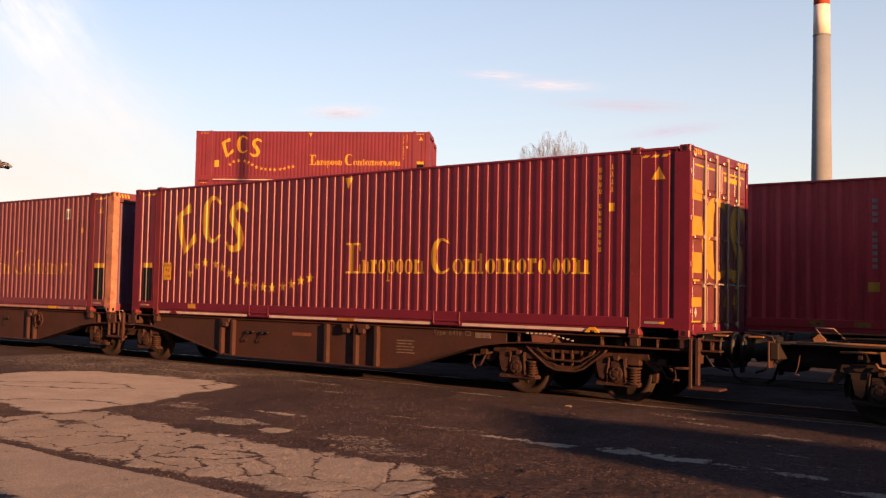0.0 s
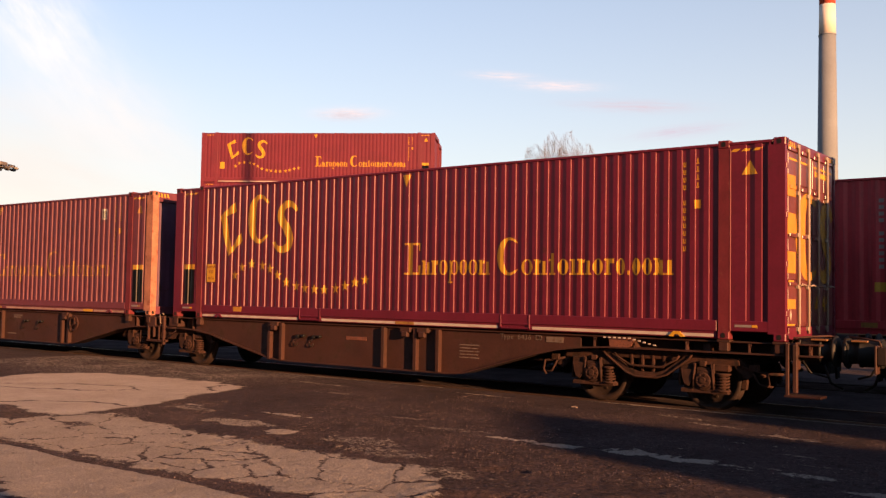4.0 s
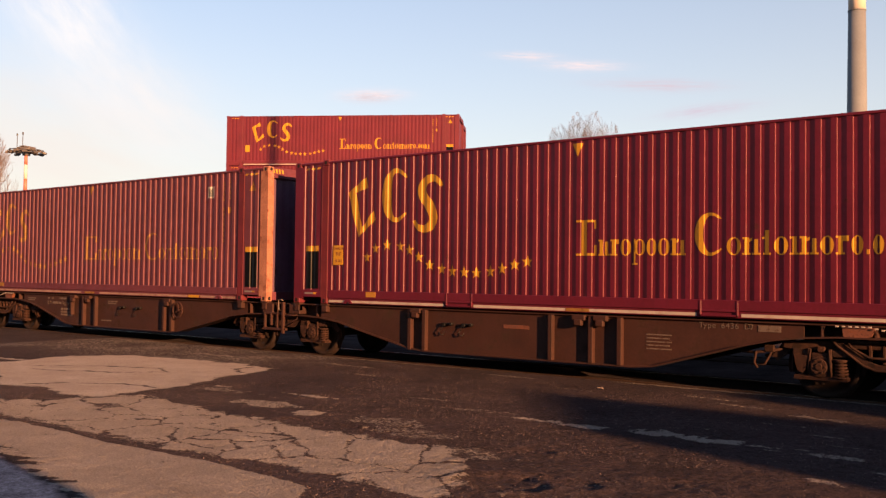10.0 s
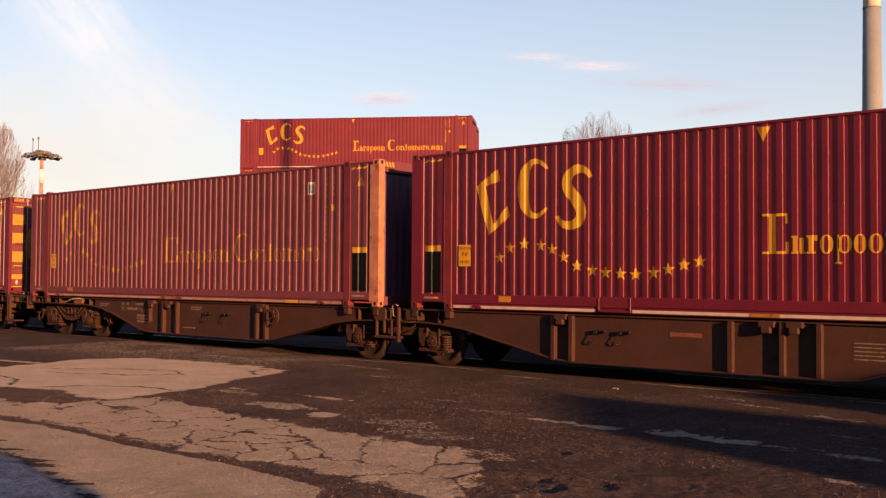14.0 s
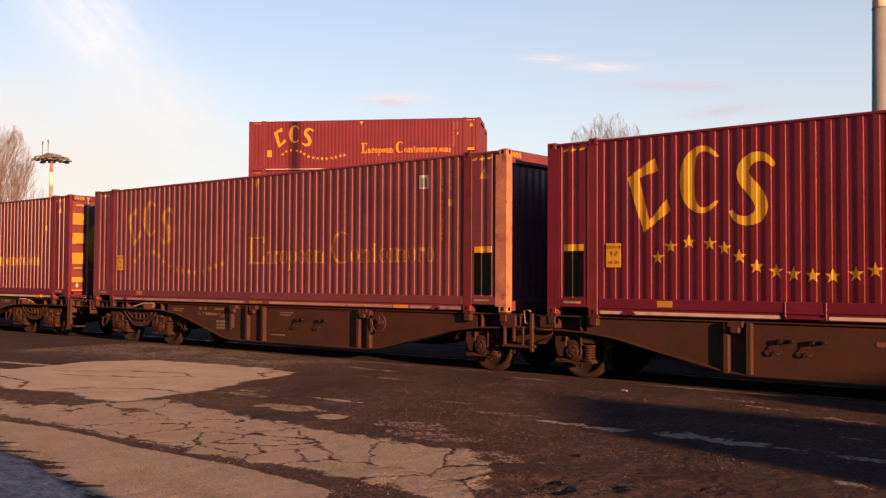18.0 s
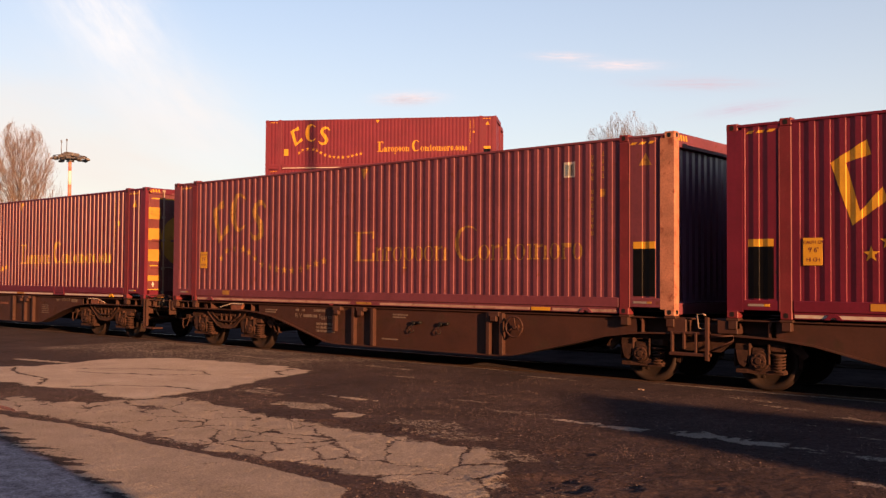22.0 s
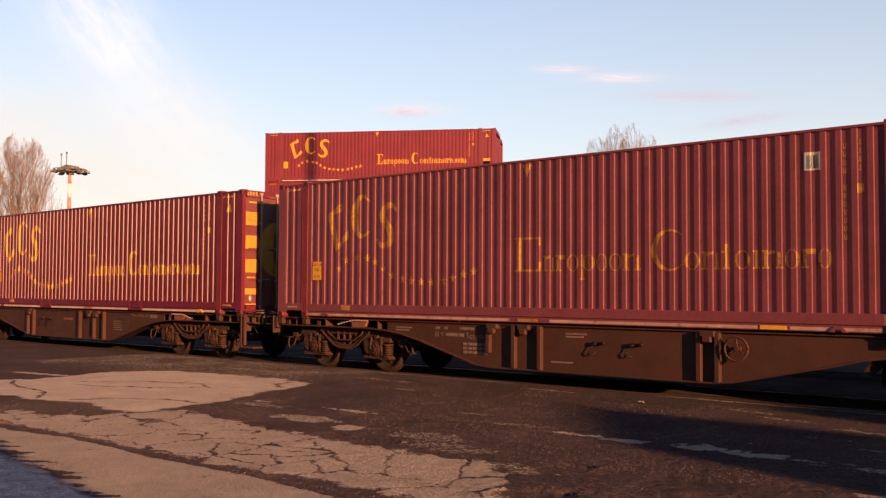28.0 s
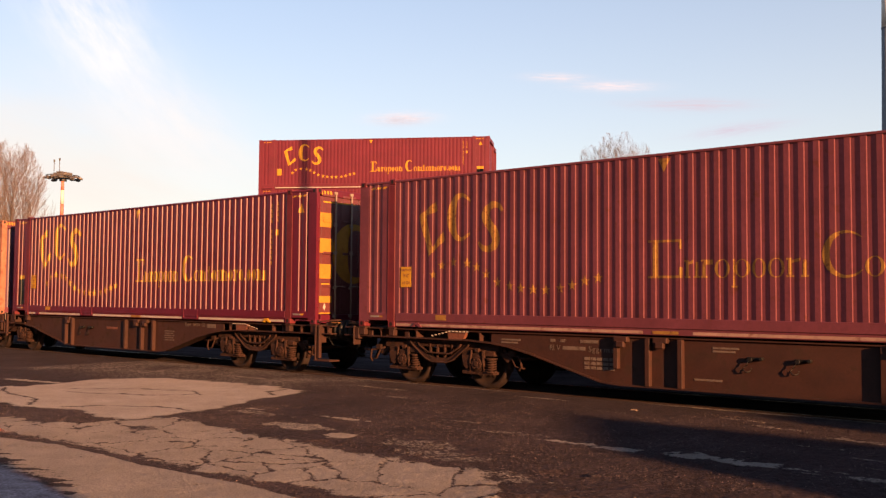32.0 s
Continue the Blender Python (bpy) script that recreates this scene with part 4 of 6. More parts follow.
def unit_frame(wagon, x_end, flip, ribs_at, hook_at):
    """Half of the wagon: fish-bellied side beams, cross beams, end. x runs from the outer end inwards; flip mirrors it."""
    s = -1 if flip else 1

    def X(x):
        return x_end + s * x
    low = [(-13.98, 0.83), (-13.4, 0.815), (-13.0, 0.80), (-12.45, 0.73), (-11.9, 0.60), (-10.55, 0.31), (-10.2, 0.28), (-5.95, 0.28), (-5.6, 0.31), (-4.2, 0.70), (-3.7, 0.81), (-3.3, 0.86), (-2.8, 0.89), (0.45, 0.90)]
    for side in (-1, 1):
        y = side * 1.13
        g = Geo()
        web = [(X(-3.3), 1.065), (X(-13.0), 1.065)] + [(X(x), z) for x, z in low[2:12]]
        g.prism(web, "y", y - 0.012, y + 0.012)
        # over the bogies the web stands further in
        g.prism([(X(0.45), 0.90), (X(0.45), 1.065), (X(-3.4), 1.065), (X(-3.4), 0.86), (X(-2.8), 0.89)], "y", side * 0.90 - 0.012, side * 0.90 + 0.012)
        g.prism([(X(-12.9), 0.80), (X(-12.9), 1.065), (X(-13.98), 1.065), (X(-13.98), 0.83)], "y", side * 0.96 - 0.012, side * 0.96 + 0.012)
        # flanges along the top and along the lower edge
        g.box(X(0.45), X(-13.98), side * 0.86, y + side * 0.055, 1.056, 1.078, 0.004)
        for (xa, za), (xb, zb) in zip(low, low[1:]):
            g.prism([(X(xa), za), (X(xb), zb), (X(xb), zb + 0.022), (X(xa), za + 0.022)], "y", side * 0.88, y + side * 0.085)
        beam = part("side_beam", g, WAGON, wagon, "rust-brown fish-bellied steel side beam")
        for x in (0.3, -0.55, -1.5, -2.35, -3.05, -13.1, -13.75):
            z0 = 0.91 if x > -3 else (0.89 if x > -5 else 0.83)
            r = Geo().box(X(x) - 0.010, X(x) + 0.010, side * 0.90, y + side * 0.04, z0, 1.058, 0.002)
            r.prism([(X(x) - 0.012, 1.056), (X(x) + 0.05 * s, 1.056), (X(x) + 0.012, 0.97), (X(x) + 0.03 * s, z0), (X(x) - 0.012, z0)], "y", y + side * 0.02, y + side * 0.035)
            part("gusset", r, WAGON, beam)
        for x in ribs_at:
            z0 = 0.30 if -10.6 < x < -5.9 else 0.55
            r = Geo().box(X(x) - 0.04, X(x) + 0.04, y, y + side * 0.10, z0, 1.055, 0.006)
            part("rib", r, WAGON, beam)
        for x in hook_at:
            r = Geo().box(X(x) - 0.12, X(x) + 0.12, y, y + side * 0.12, 0.985, 1.075, 0.01)
            r.box(X(x) - 0.07, X(x) + 0.07, y + side * 0.06, y + side * 0.14, 0.90, 1.0, 0.012)
            part("folding_support", r, WAGON, beam, "folded container support")
    for x in (-0.2, -1.2, -4.6, -6.6, -8.4, -10.4, -12.6, -13.8):
        part("cross_beam", Geo().box(X(x) - 0.06, X(x) + 0.06, -1.11, 1.11, 0.86, 1.04, 0.01), WAGON, wagon)
    part("centre_sill", Geo().box(X(0.4), X(-13.9), -0.18, 0.18, 0.80, 1.0, 0.01), WAGON, wagon)
    for x in (-0.09, -0.90, -12.82, -13.63):
        for side in (-1, 1):
            k = Geo().box(X(x) - 0.10, X(x) + 0.10, side * 1.10, side * 1.245, 1.06, 1.098, 0.008)
            k.box(X(x) - 0.07, X(x) + 0.07, side * 1.13, side * 1.24, 0.93, 1.065, 0.01)
            part("bearing_block", k, WAGON, wagon)


def end_gear(wagon, x, s, step=True, paint=WAGON):
    """Headstock, buffers, draw hook, steps and hoses at an outer end that faces +x (s = 1) or -x."""
    g = Geo().box(x, x + s * 0.12, -1.24, 1.24, 0.84, 1.08, 0.012)
    part("headstock", g, paint, wagon)
    for side in (-1, 1):
        part("end_plate", Geo().box(x + s * 0.122, x + s * 0.150, side * 1.06, side * 1.26, 0.72, 1.10, 0.008), WAGON, wagon)
    for side in (-1, 1):
        part("buffer", cached("buffer", buffer_geo), BLACK, wagon, "black greasy side buffer", at=pose(x + s * 0.12, side * 0.87, 0.98, 0, 0, 0 if s > 0 else 180))
    h = Geo().box(x + s * 0.1, x + s * 0.30, -0.04, 0.04, 0.90, 1.03, 0.01)
    h.tube([(x + s * 0.28, 0, 0.96), (x + s * 0.42, 0, 0.98), (x + s * 0.46, 0, 1.06), (x + s * 0.38, 0, 1.10)], 0.035, 8)
    h.tube([(x + s * 0.34, -0.06, 0.93), (x + s * 0.36, -0.06, 0.55), (x + s * 0.36, 0.06, 0.55), (x + s * 0.34, 0.06, 0.93)], 0.02, 6)
    part("draw_hook", h, BLACK, wagon)
    part("draft_box", Geo().box(x, x + s * 0.34, -0.30, 0.30, 0.62, 0.90, 0.03), BLACK, wagon)
    hose = Geo().tube([(x + s * 0.12, -0.35, 0.86), (x + s * 0.28, -0.36, 0.72), (x + s * 0.36, -0.33, 0.50), (x + s * 0.5, -0.25, 0.42)], 0.022, 8)
    part("brake_hose", hose, BLACK, wagon)
    part("air_pipe", Geo().tube([(x + s * 0.12, -1.02, 0.90), (x + s * 0.26, -0.98, 0.68), (x + s * 0.45, -0.85, 0.62)], 0.016, 8), BLACK, wagon)
    st = Geo()
    st.box(x + s * 0.00, x + s * 0.05, -1.27, -1.21, 0.36, 1.08, 0.008)
    st.box(x + s * 0.10, x + s * 0.16, -1.27, -1.20, 0.40, 1.07, 0.008)
    st.box(x - s * 0.02, x + s * 0.48, -1.27, -0.98, 0.335, 0.37, 0.008)
    if step:
        part("step", st, WAGON, wagon, "foot step below the headstock")
    gr = Geo().tube([(x + s * 0.06, -1.20, 1.05), (x + s * 0.10, -1.20, 1.16), (x + s * 0.35, -1.15, 1.19), (x + s * 0.52, -1.0, 1.20), (x + s * 0.52, -0.7, 1.18), (x + s * 0.2, -0.6, 1.08)], 0.014, 7)
    part("grab_rail", gr, WAGON, wagon)
    part("shunter_plate", Geo().box(x + s * 0.28, x + s * 0.50, -1.05, -0.66, 1.13, 1.155, 0.006), OCHRE, wagon, "ochre shunter's plate over the buffer")


def articulated_wagon(m, label):
    """Two half-wagons on three bogies, for two containers."""
    w = thing("container_wagon", m, label, "wagon", "train of container wagons")
    unit_frame(w, 0.0, False, (-10.55, -10.2, -7.45, -6.68, -6.16), (-10.4, -6.9, -6.5))
    unit_frame(w, -28.284, True, (-7.03, -6.47, -5.90, -10.0, -10.3), (-6.7, -6.0, -10.15))
    bogie(w, -2.17)
    bogie(w, -14.25, 1.95, False)
    bogie(w, -26.25)
    end_gear(w, 0.0, 1)
    end_gear(w, -28.284, -1, False)
    # ladder-like step and grab handle at the joint
    y = -1.22
    g = Geo()
    for x in (-14.62, -14.42, -14.22):
        g.box(x - 0.018, x + 0.018, y - 0.03, y + 0.03, 0.52 if x != -14.42 else 0.60, 0.86, 0.004)
    g.box(-14.66, -14.0, y - 0.04, y + 0.08, 0.50, 0.55, 0.006)
    g.box(-14.66, -14.0, y - 0.02, y + 0.04, 0.83, 0.87, 0.006)
    g.box(-14.06, -14.0, y - 0.05, y + 0.01, 0.44, 1.10, 0.006)
    g.tube([(-14.0, y, 0.80), (-13.62, y, 0.84), (-13.62, y, 0.76), (-14.0, y, 0.58)], 0.016, 6)
    part("joint_step", g, WAGON, w, "small ladder step at the wagon joint")
    part("grab_handle", Geo().tube([(-14.05, y - 0.02, 1.13), (-14.10, y - 0.02, 1.15), (-14.20, y - 0.02, 1.14), (-14.17, y - 0.02, 0.93), (-14.07, y - 0.02, 0.92), (-14.04, y - 0.02, 1.0)], 0.013, 6), STEEL, w, "pale bent grab handle")
    g = Geo()
    for x in (-14.55, -13.72):
        g.box(x - 0.16, x + 0.16, -1.22, -0.9, 0.86, 1.06, 0.01)
    g.box(-14.8, -13.5, -0.9, 0.9, 0.84, 0.98, 0.01)
    part("joint_bearing", g, WAGON, w)
    # stencils, plates and the brake gear on the side beams (front)
    y = -1.145
    word("Type 6436 D0", -4.86, y - 0.002, 0.955, 0.125, MARK_DIM, w)
    part("maker_bar", Geo().box(-8.45, -7.92, y - 0.004, y + 0.002, 0.785, 0.85, 0.001), RUST_PAINT, w, "rust-orange nameplate bar")
    for i in range(5):
        part("data_bar", Geo().box(-5.72, -5.30 - 0.03 * (i % 2), y - 0.004, y + 0.002, 0.80 - i * 0.055, 0.82 - i * 0.055, 0.001), MARK_DIM, w)
    part("load_panel", Geo().box(-3.95, -3.62, y - 0.004, y + 0.002, 0.93, 1.02, 0.001), MARK_DIM, w)
    word("RIV", -23.72, y - 0.002, 0.80, 0.13, MARK_DIM, w)
    word("Sggrmss", -22.94, y - 0.002, 0.80, 0.13, MARK_DIM, w)
    part("owner_bar", Geo().box(-23.45, -23.0, y - 0.004, y + 0.002, 0.815, 0.875, 0.001), MARK_DIM, w)
    for a, b in ((-23.7, -23.6), (-23.5, -23.4), (-23.1, -22.75)):
        part("number_bar", Geo().box(a, b, y - 0.004, y + 0.002, 0.94, 0.99, 0.001), MARK_DIM, w)
    g = Geo()
    for i in range(3):
        for j in range(5):
            g.box(-23.02 + j * 0.12, -22.92 + j * 0.12, y - 0.004, y + 0.002, 0.66 - i * 0.075, 0.71 - i * 0.075, 0.001)
    part("load_table", g, MARK_DIM, w)
    for a, b, z in ((-24.75, -24.33, 0.93), (-24.75, -24.39, 0.88), (-20.75, -20.33, 0.93), (-20.75, -20.39, 0.88), (-21.05, -20.6, 0.44)):
        part("stencil_bar", Geo().box(a, b, y - 0.004, y + 0.002, z, z + 0.03, 0.001), MARK_DIM, w)
    for k in (-9.75, -9.30, -20.15, -19.45):
        g = Geo().cyl((k, y, 0.80), "y", 0.035, -0.06, 0.0, 10).box(k - 0.05, k + 0.16, y - 0.05, y - 0.03, 0.80, 0.835, 0.006).cyl((k + 0.17, y, 0.815), "y", 0.028, -0.075, 0.0, 8)
        g.tube([(k - 0.02, y - 0.045, 0.80), (k - 0.05, y - 0.05, 0.72), (k - 0.11, y - 0.05, 0.66), (k - 0.07, y - 0.05, 0.61), (k + 0.0, y - 0.05, 0.62), (k + 0.02, y - 0.05, 0.67)], 0.010, 6)
        part("brake_lever", g, BLACK, w, "small dark brake lever with a looped handle")
    # hand brake wheel
    hw = Geo()
    n = 28
    hw.tube([(-17.66 + 0.18 * math.cos(2 * math.pi * i / n), y - 0.12, 0.82 + 0.18 * math.sin(2 * math.pi * i / n)) for i in range(n + 1)], 0.018, 7)
    for i in range(3):
        a = math.pi / 2 + 2 * math.pi * i / 3
        hw.tube([(-17.66, y - 0.09, 0.82), (-17.66 + 0.18 * math.cos(a), y - 0.12, 0.82 + 0.18 * math.sin(a))], 0.014, 6)
    hw.cyl((-17.66, y, 0.82), "y", 0.04, -0.12, 0.0, 12)
    part("brake_wheel", hw, WAGON, w, "spoked hand brake wheel")
    # ochre brackets beside the outer bogies, each with a dashed strap
    for k, d in ((-2.55, 1), (-25.75, -1)):
        g = Geo().prism([(k - 0.22, 1.05), (k + 0.22, 1.05), (k + 0.16, 0.93), (k + 0.04, 0.89), (k - 0.20, 0.89)], "y", -1.20, -1.12)
        g.box(k - 0.25, k + 0.25, -1.21, -1.12, 0.885, 0.905, 0.004)
        bearer = part("side_bearer", g, RUST_PAINT, w, "ochre side bearing bracket")
        for i in range(11):
            q = k + d * (-0.30 + i * 0.085)
            zz = 1.045 - max(0, i - 5) * 0.018
            part("dash", Geo().box(q, q + d * 0.045, -1.235, -1.225, zz, zz + 0.022, 0.002), WHITE, bearer)
    return w


def flat_wagon(m, label, x1, bogies):
    """A plain flat wagon with straight beams; x from 0 to x1."""
    w = thing("flat_wagon", m, label, "wagon", "train of container wagons")
    for side in (-1, 1):
        y = side * 1.13
        g = Geo().box(0.0, x1, side * 0.72, side * 0.78, 0.80, 1.07, 0.008).box(0.0, x1, side * 0.70, y, 1.05, 1.072, 0.004)
        for k in (1.05, 2.4, 4.2, 6.0, 8.0):
            g.box(k - 0.03, k + 0.03, side * 0.78, y, 0.90, 1.06, 0.006)
        part("side_beam", g, SHADED_BROWN, w)
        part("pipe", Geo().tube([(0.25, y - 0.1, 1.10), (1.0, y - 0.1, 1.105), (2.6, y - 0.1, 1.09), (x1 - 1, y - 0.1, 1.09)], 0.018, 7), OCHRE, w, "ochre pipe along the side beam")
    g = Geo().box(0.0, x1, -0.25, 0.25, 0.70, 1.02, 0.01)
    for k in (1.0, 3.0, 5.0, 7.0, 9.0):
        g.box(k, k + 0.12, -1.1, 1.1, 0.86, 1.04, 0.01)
    part("centre_sill", g, SHADED_BROWN, w)
    end_gear(w, 0.0, -1, False, SHADED_BROWN)
    for k in (0.50, 3.3):
        part("lever", Geo().tube([(k, -1.24, 1.31), (k + 0.24, -1.24, 1.31), (k + 0.44, -1.22, 1.12), (k + 0.14, -1.22, 1.12), (k, -1.24, 1.31)], 0.009, 6), STEEL, w, "bent steel loop handle above the beam")
        part("hook", Geo().tube([(k - 0.22, -1.2, 0.92), (k - 0.24, -1.22, 0.76), (k - 0.28, -1.22, 0.66), (k - 0.22, -1.22, 0.65)], 0.009, 6), WAGON, w)
        lug = Geo().prism([(k - 0.02, 1.10), (k + 0.10, 1.10), (k + 0.13, 1.16), (k + 0.05, 1.23), (k - 0.03, 1.17)], "y", -1.24, -1.20)
        part("lug", lug, OCHRE, w)
        arms = Geo().prism([(k + 0.82, 1.02), (k + 0.98, 1.02), (k + 0.96, 0.86), (k + 0.84, 0.86)], "y", -1.20, -1.17)
        arms.tube([(k + 0.76, -1.185, 0.86), (k + 0.80, -1.185, 0.80), (k + 0.90, -1.185, 0.785), (k + 1.00, -1.185, 0.80), (k + 1.04, -1.185, 0.86)], 0.020, 6)
        part("anchor_bracket", arms, OCHRE, w, "ochre bracket with two upturned arms")
        part("pipe", Geo().tube([(k + 0.30, -1.16, 0.99), (k + 0.70, -1.17, 1.00), (k + 1.2, -1.17, 0.985), (k + 2.4, -1.17, 0.985)], 0.016, 7), OCHRE, w)
    # the bogies take the same shade-dark colour
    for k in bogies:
        bogie(w, k, iron=SHADED_BROWN, rigged=False)
    return w


# ---- the train: the travel's zero is the door end of the first container ----
DECK = 1.10
TRAIN_Y = WIDE / 2
MOVERS = []


def on_train(ob, x, z):
    MOVERS.append((ob, x, z))
    return ob


def train_pose(x, z):
    return pose(x + TRAVEL[0], TRAIN_Y, z)


on_train(articulated_wagon(train_pose(0, 0), "rust-brown articulated container wagon on three bogies"), 0.0, 0.0)
on_train(articulated_wagon(train_pose(-29.59, 0), "rust-brown articulated wagon coupled behind, on three bogies"), -29.59, 0.0)
on_train(flat_wagon(train_pose(1.31, 0), "rust-brown flat wagon coupled ahead, its near end empty", 15.0, (2.22, 12.6)), 1.31, 0.0)
GROUP = "containers on the train"
HALF = LONG / 2
on_train(container(train_pose(-HALF, DECK), "maroon corrugated container with yellow emblem and bars, on a wagon", MAROON, YELLOW, group=GROUP), -HALF, DECK)
on_train(container(train_pose(-14.568 - HALF, DECK), "faded brick-red corrugated container with worn-off yellow lettering bars", FADED, OLD_YELLOW, FADED_POST, GROUP, dotcom=False, shut="wall", tape=DULL_TAPE), -14.568 - HALF, DECK)
on_train(container(train_pose(-29.59 - HALF, DECK), "maroon corrugated container with yellow door blocks, behind the faded one", MAROON, YELLOW, group=GROUP), -29.59 - HALF, DECK)
on_train(container(train_pose(-44.158 - HALF, DECK), "faded container with an orange-primed corner post, last on the train", FADED, OLD_YELLOW, FADED_POST, GROUP, dotcom=False, shut="wall", tape=DULL_TAPE), -44.158 - HALF, DECK)
on_train(container(train_pose(3.9 + 6.1, DECK), "dark red container on the flat wagon ahead", DARK_RED, YELLOW, group=GROUP, detail=1, long=12.192, texts=False), 3.9 + 6.1, DECK)


def motions():
    """The train rolls to the right and its wheels turn."""
    times = [0.5 * i for i in range(len(TRAVEL))]
    for ob, x, z in MOVERS:
        walk(ob, [(t, pose(x + s, TRAIN_Y, z)) for t, s in zip(times, TRAVEL)])
    for ws, k in ROLLING:
        walk(ws, [(t, pose(k, 0, R_WHEEL, 0, math.degrees((s - TRAVEL[0]) / R_WHEEL), 0)) for t, s in zip(times, TRAVEL)])

# ---- the ground ----
BED = material("grey_brown_track_bed", (0.046, 0.0375, 0.039), 0.9, vary=0.35, scale=1.2, spots=(0.020, 0.0150, 0.0145), spot_scale=18, spot_amount=0.3, bump=0.8, bump_scale=22, spec=0.0)


def worn_asphalt():
    """Dark gravelly asphalt with pale worn areas where the sheet's own attribute says so; the rim between them crumbles grain by grain."""
    m = bpy.data.materials.new("worn_gravelly_asphalt")
    m.use_nodes = True
    n, l = m.node_tree.nodes, m.node_tree.links
    b = n["Principled BSDF"]
    b.inputs["Roughness"].default_value, b.inputs["Specular IOR Level"].default_value = 0.95, 0.1
    tc = n.new("ShaderNodeTexCoord")

    def tex(sc, detail):
        t = n.new("ShaderNodeTexNoise")
        t.inputs["Scale"].default_value, t.inputs["Detail"].default_value, t.inputs["Roughness"].default_value = sc, detail, 0.65
        l.new(tc.outputs["Object"], t.inputs["Vector"])
        return t.outputs[0]

    def ramp(value, lo, hi, a=0.0, c=1.0):
        r = n.new("ShaderNodeMapRange")
        for k, v in zip((1, 2, 3, 4), (lo, hi, a, c)):
            r.inputs[k].default_value = v
        l.new(value, r.inputs[0])
        return r.outputs[0]

    def mixed(fac, a, c):
        x = n.new("ShaderNodeMix")
        x.data_type = "RGBA"
        l.new(fac, x.inputs[0])
        for k, v in ((6, a), (7, c)):
            if isinstance(v, tuple):
                x.inputs[k].default_value = (*v, 1)
            else:
                l.new(v, x.inputs[k])
        return x.outputs[2]

    def scaled(col, fac):
        x = n.new("ShaderNodeVectorMath")
        x.operation = "SCALE"
        l.new(col, x.inputs[0]), l.new(fac, x.inputs["Scale"])
        return x.outputs[0]

    dark = mixed(ramp(tex(0.8, 7), 0.34, 0.66), (0.0203, 0.0142, 0.0157), (0.0390, 0.0274, 0.0294))
    dark = scaled(dark, ramp(tex(30, 4), 0.32, 0.68, 0.35, 1.65))
    dark = mixed(ramp(tex(75, 2), 0.63, 0.72, 0.0, 0.65), dark, (0.100, 0.078, 0.074))
    pale = mixed(ramp(tex(1.4, 6), 0.3, 0.7), (0.177, 0.153, 0.134), (0.243, 0.215, 0.190))
    pale = scaled(pale, ramp(tex(58, 3), 0.3, 0.7, 0.66, 1.34))
    at = n.new("ShaderNodeAttribute")
    at.attribute_name = "wear"
    pale = scaled(pale, ramp(at.outputs["Fac"], 1.18, 1.45, 1.0, 1.28))      # the smooth patch is paler
    grain = ramp(tex(24, 6), 0.25, 0.75, -0.5, 0.5)
    add = n.new("ShaderNodeMath")
    add.operation = "ADD"
    l.new(at.outputs["Fac"], add.inputs[0]), l.new(grain, add.inputs[1])
    worn = mixed(ramp(add.outputs[0], 0.32, 0.74), dark, pale)
    # frost that has not thawed
    fr = n.new("ShaderNodeAttribute")
    fr.attribute_name = "frost"
    rime = mixed(ramp(tex(5, 6), 0.35, 0.68), (0.245, 0.172, 0.170), (0.535, 0.395, 0.392))
    rime = scaled(rime, ramp(tex(40, 4), 0.3, 0.7, 0.6, 1.4))
    l.new(mixed(ramp(fr.outputs["Fac"], 0.1, 0.9), worn, rime), b.inputs["Base Color"])
    bp = n.new("ShaderNodeBump")
    bp.inputs["Strength"].default_value, bp.inputs["Distance"].default_value = 1.0, 0.045
    l.new(tex(48, 5), bp.inputs["Height"])
    l.new(bp.outputs[0], b.inputs["Normal"])
    return m


ASPHALT = worn_asphalt()
g = Geo()
xs = [-2500, -300, -80, -40, -21.9, -10, 0, 2.9, 20, 40, 80, 300, 2500]
ys = [-2500, -300, -80, -40, -20, -12.5, -6, 0.3, 20, 40, 80, 300, 2500]
g.add([(x, y, 0) for y in ys for x in xs], [(j * 13 + i, j * 13 + i + 1, (j + 1) * 13 + i + 1, (j + 1) * 13 + i) for j in range(12) for i in range(12) if not (4 <= i < 7 and 5 <= j < 7)])
ground = tagged(part("ground", g, ASPHALT), "dark gravelly asphalt yard with pale worn patches", "ground", kind="structure")

# the worn sheet before the train: a fine grid whose height and wear follow the patches, cracks and hollows
LATTICE = np.random.RandomState(5).rand(256, 256)


def value_noise(x, y, seed=0):
    """Smooth noise from -1 to 1."""
    x, y = x + seed * 17.3, y + seed * 9.1
    i, j = np.floor(x).astype(int), np.floor(y).astype(int)
    u, v = x - i, y - j
    u, v = u * u * (3 - 2 * u), v * v * (3 - 2 * v)
    a, b_, c_, d_ = LATTICE[i % 256, j % 256], LATTICE[(i + 1) % 256, j % 256], LATTICE[i % 256, (j + 1) % 256], LATTICE[(i + 1) % 256, (j + 1) % 256]
    return 2 * ((a * (1 - u) + b_ * u) * (1 - v) + (c_ * (1 - u) + d_ * u) * v) - 1


def fractal(x, y, seed=0, octaves=4):
    return sum(value_noise(x * 2.03 ** k, y * 2.03 ** k, seed + k) * 0.55 ** k for k in range(octaves))


def segment_distance(x, y, a, b_):
    dx, dy = b_[0] - a[0], b_[1] - a[1]
    u = np.clip(((x - a[0]) * dx + (y - a[1]) * dy) / (dx * dx + dy * dy + 1e-9), 0, 1)
    return np.hypot(x - a[0] - u * dx, y - a[1] - u * dy)


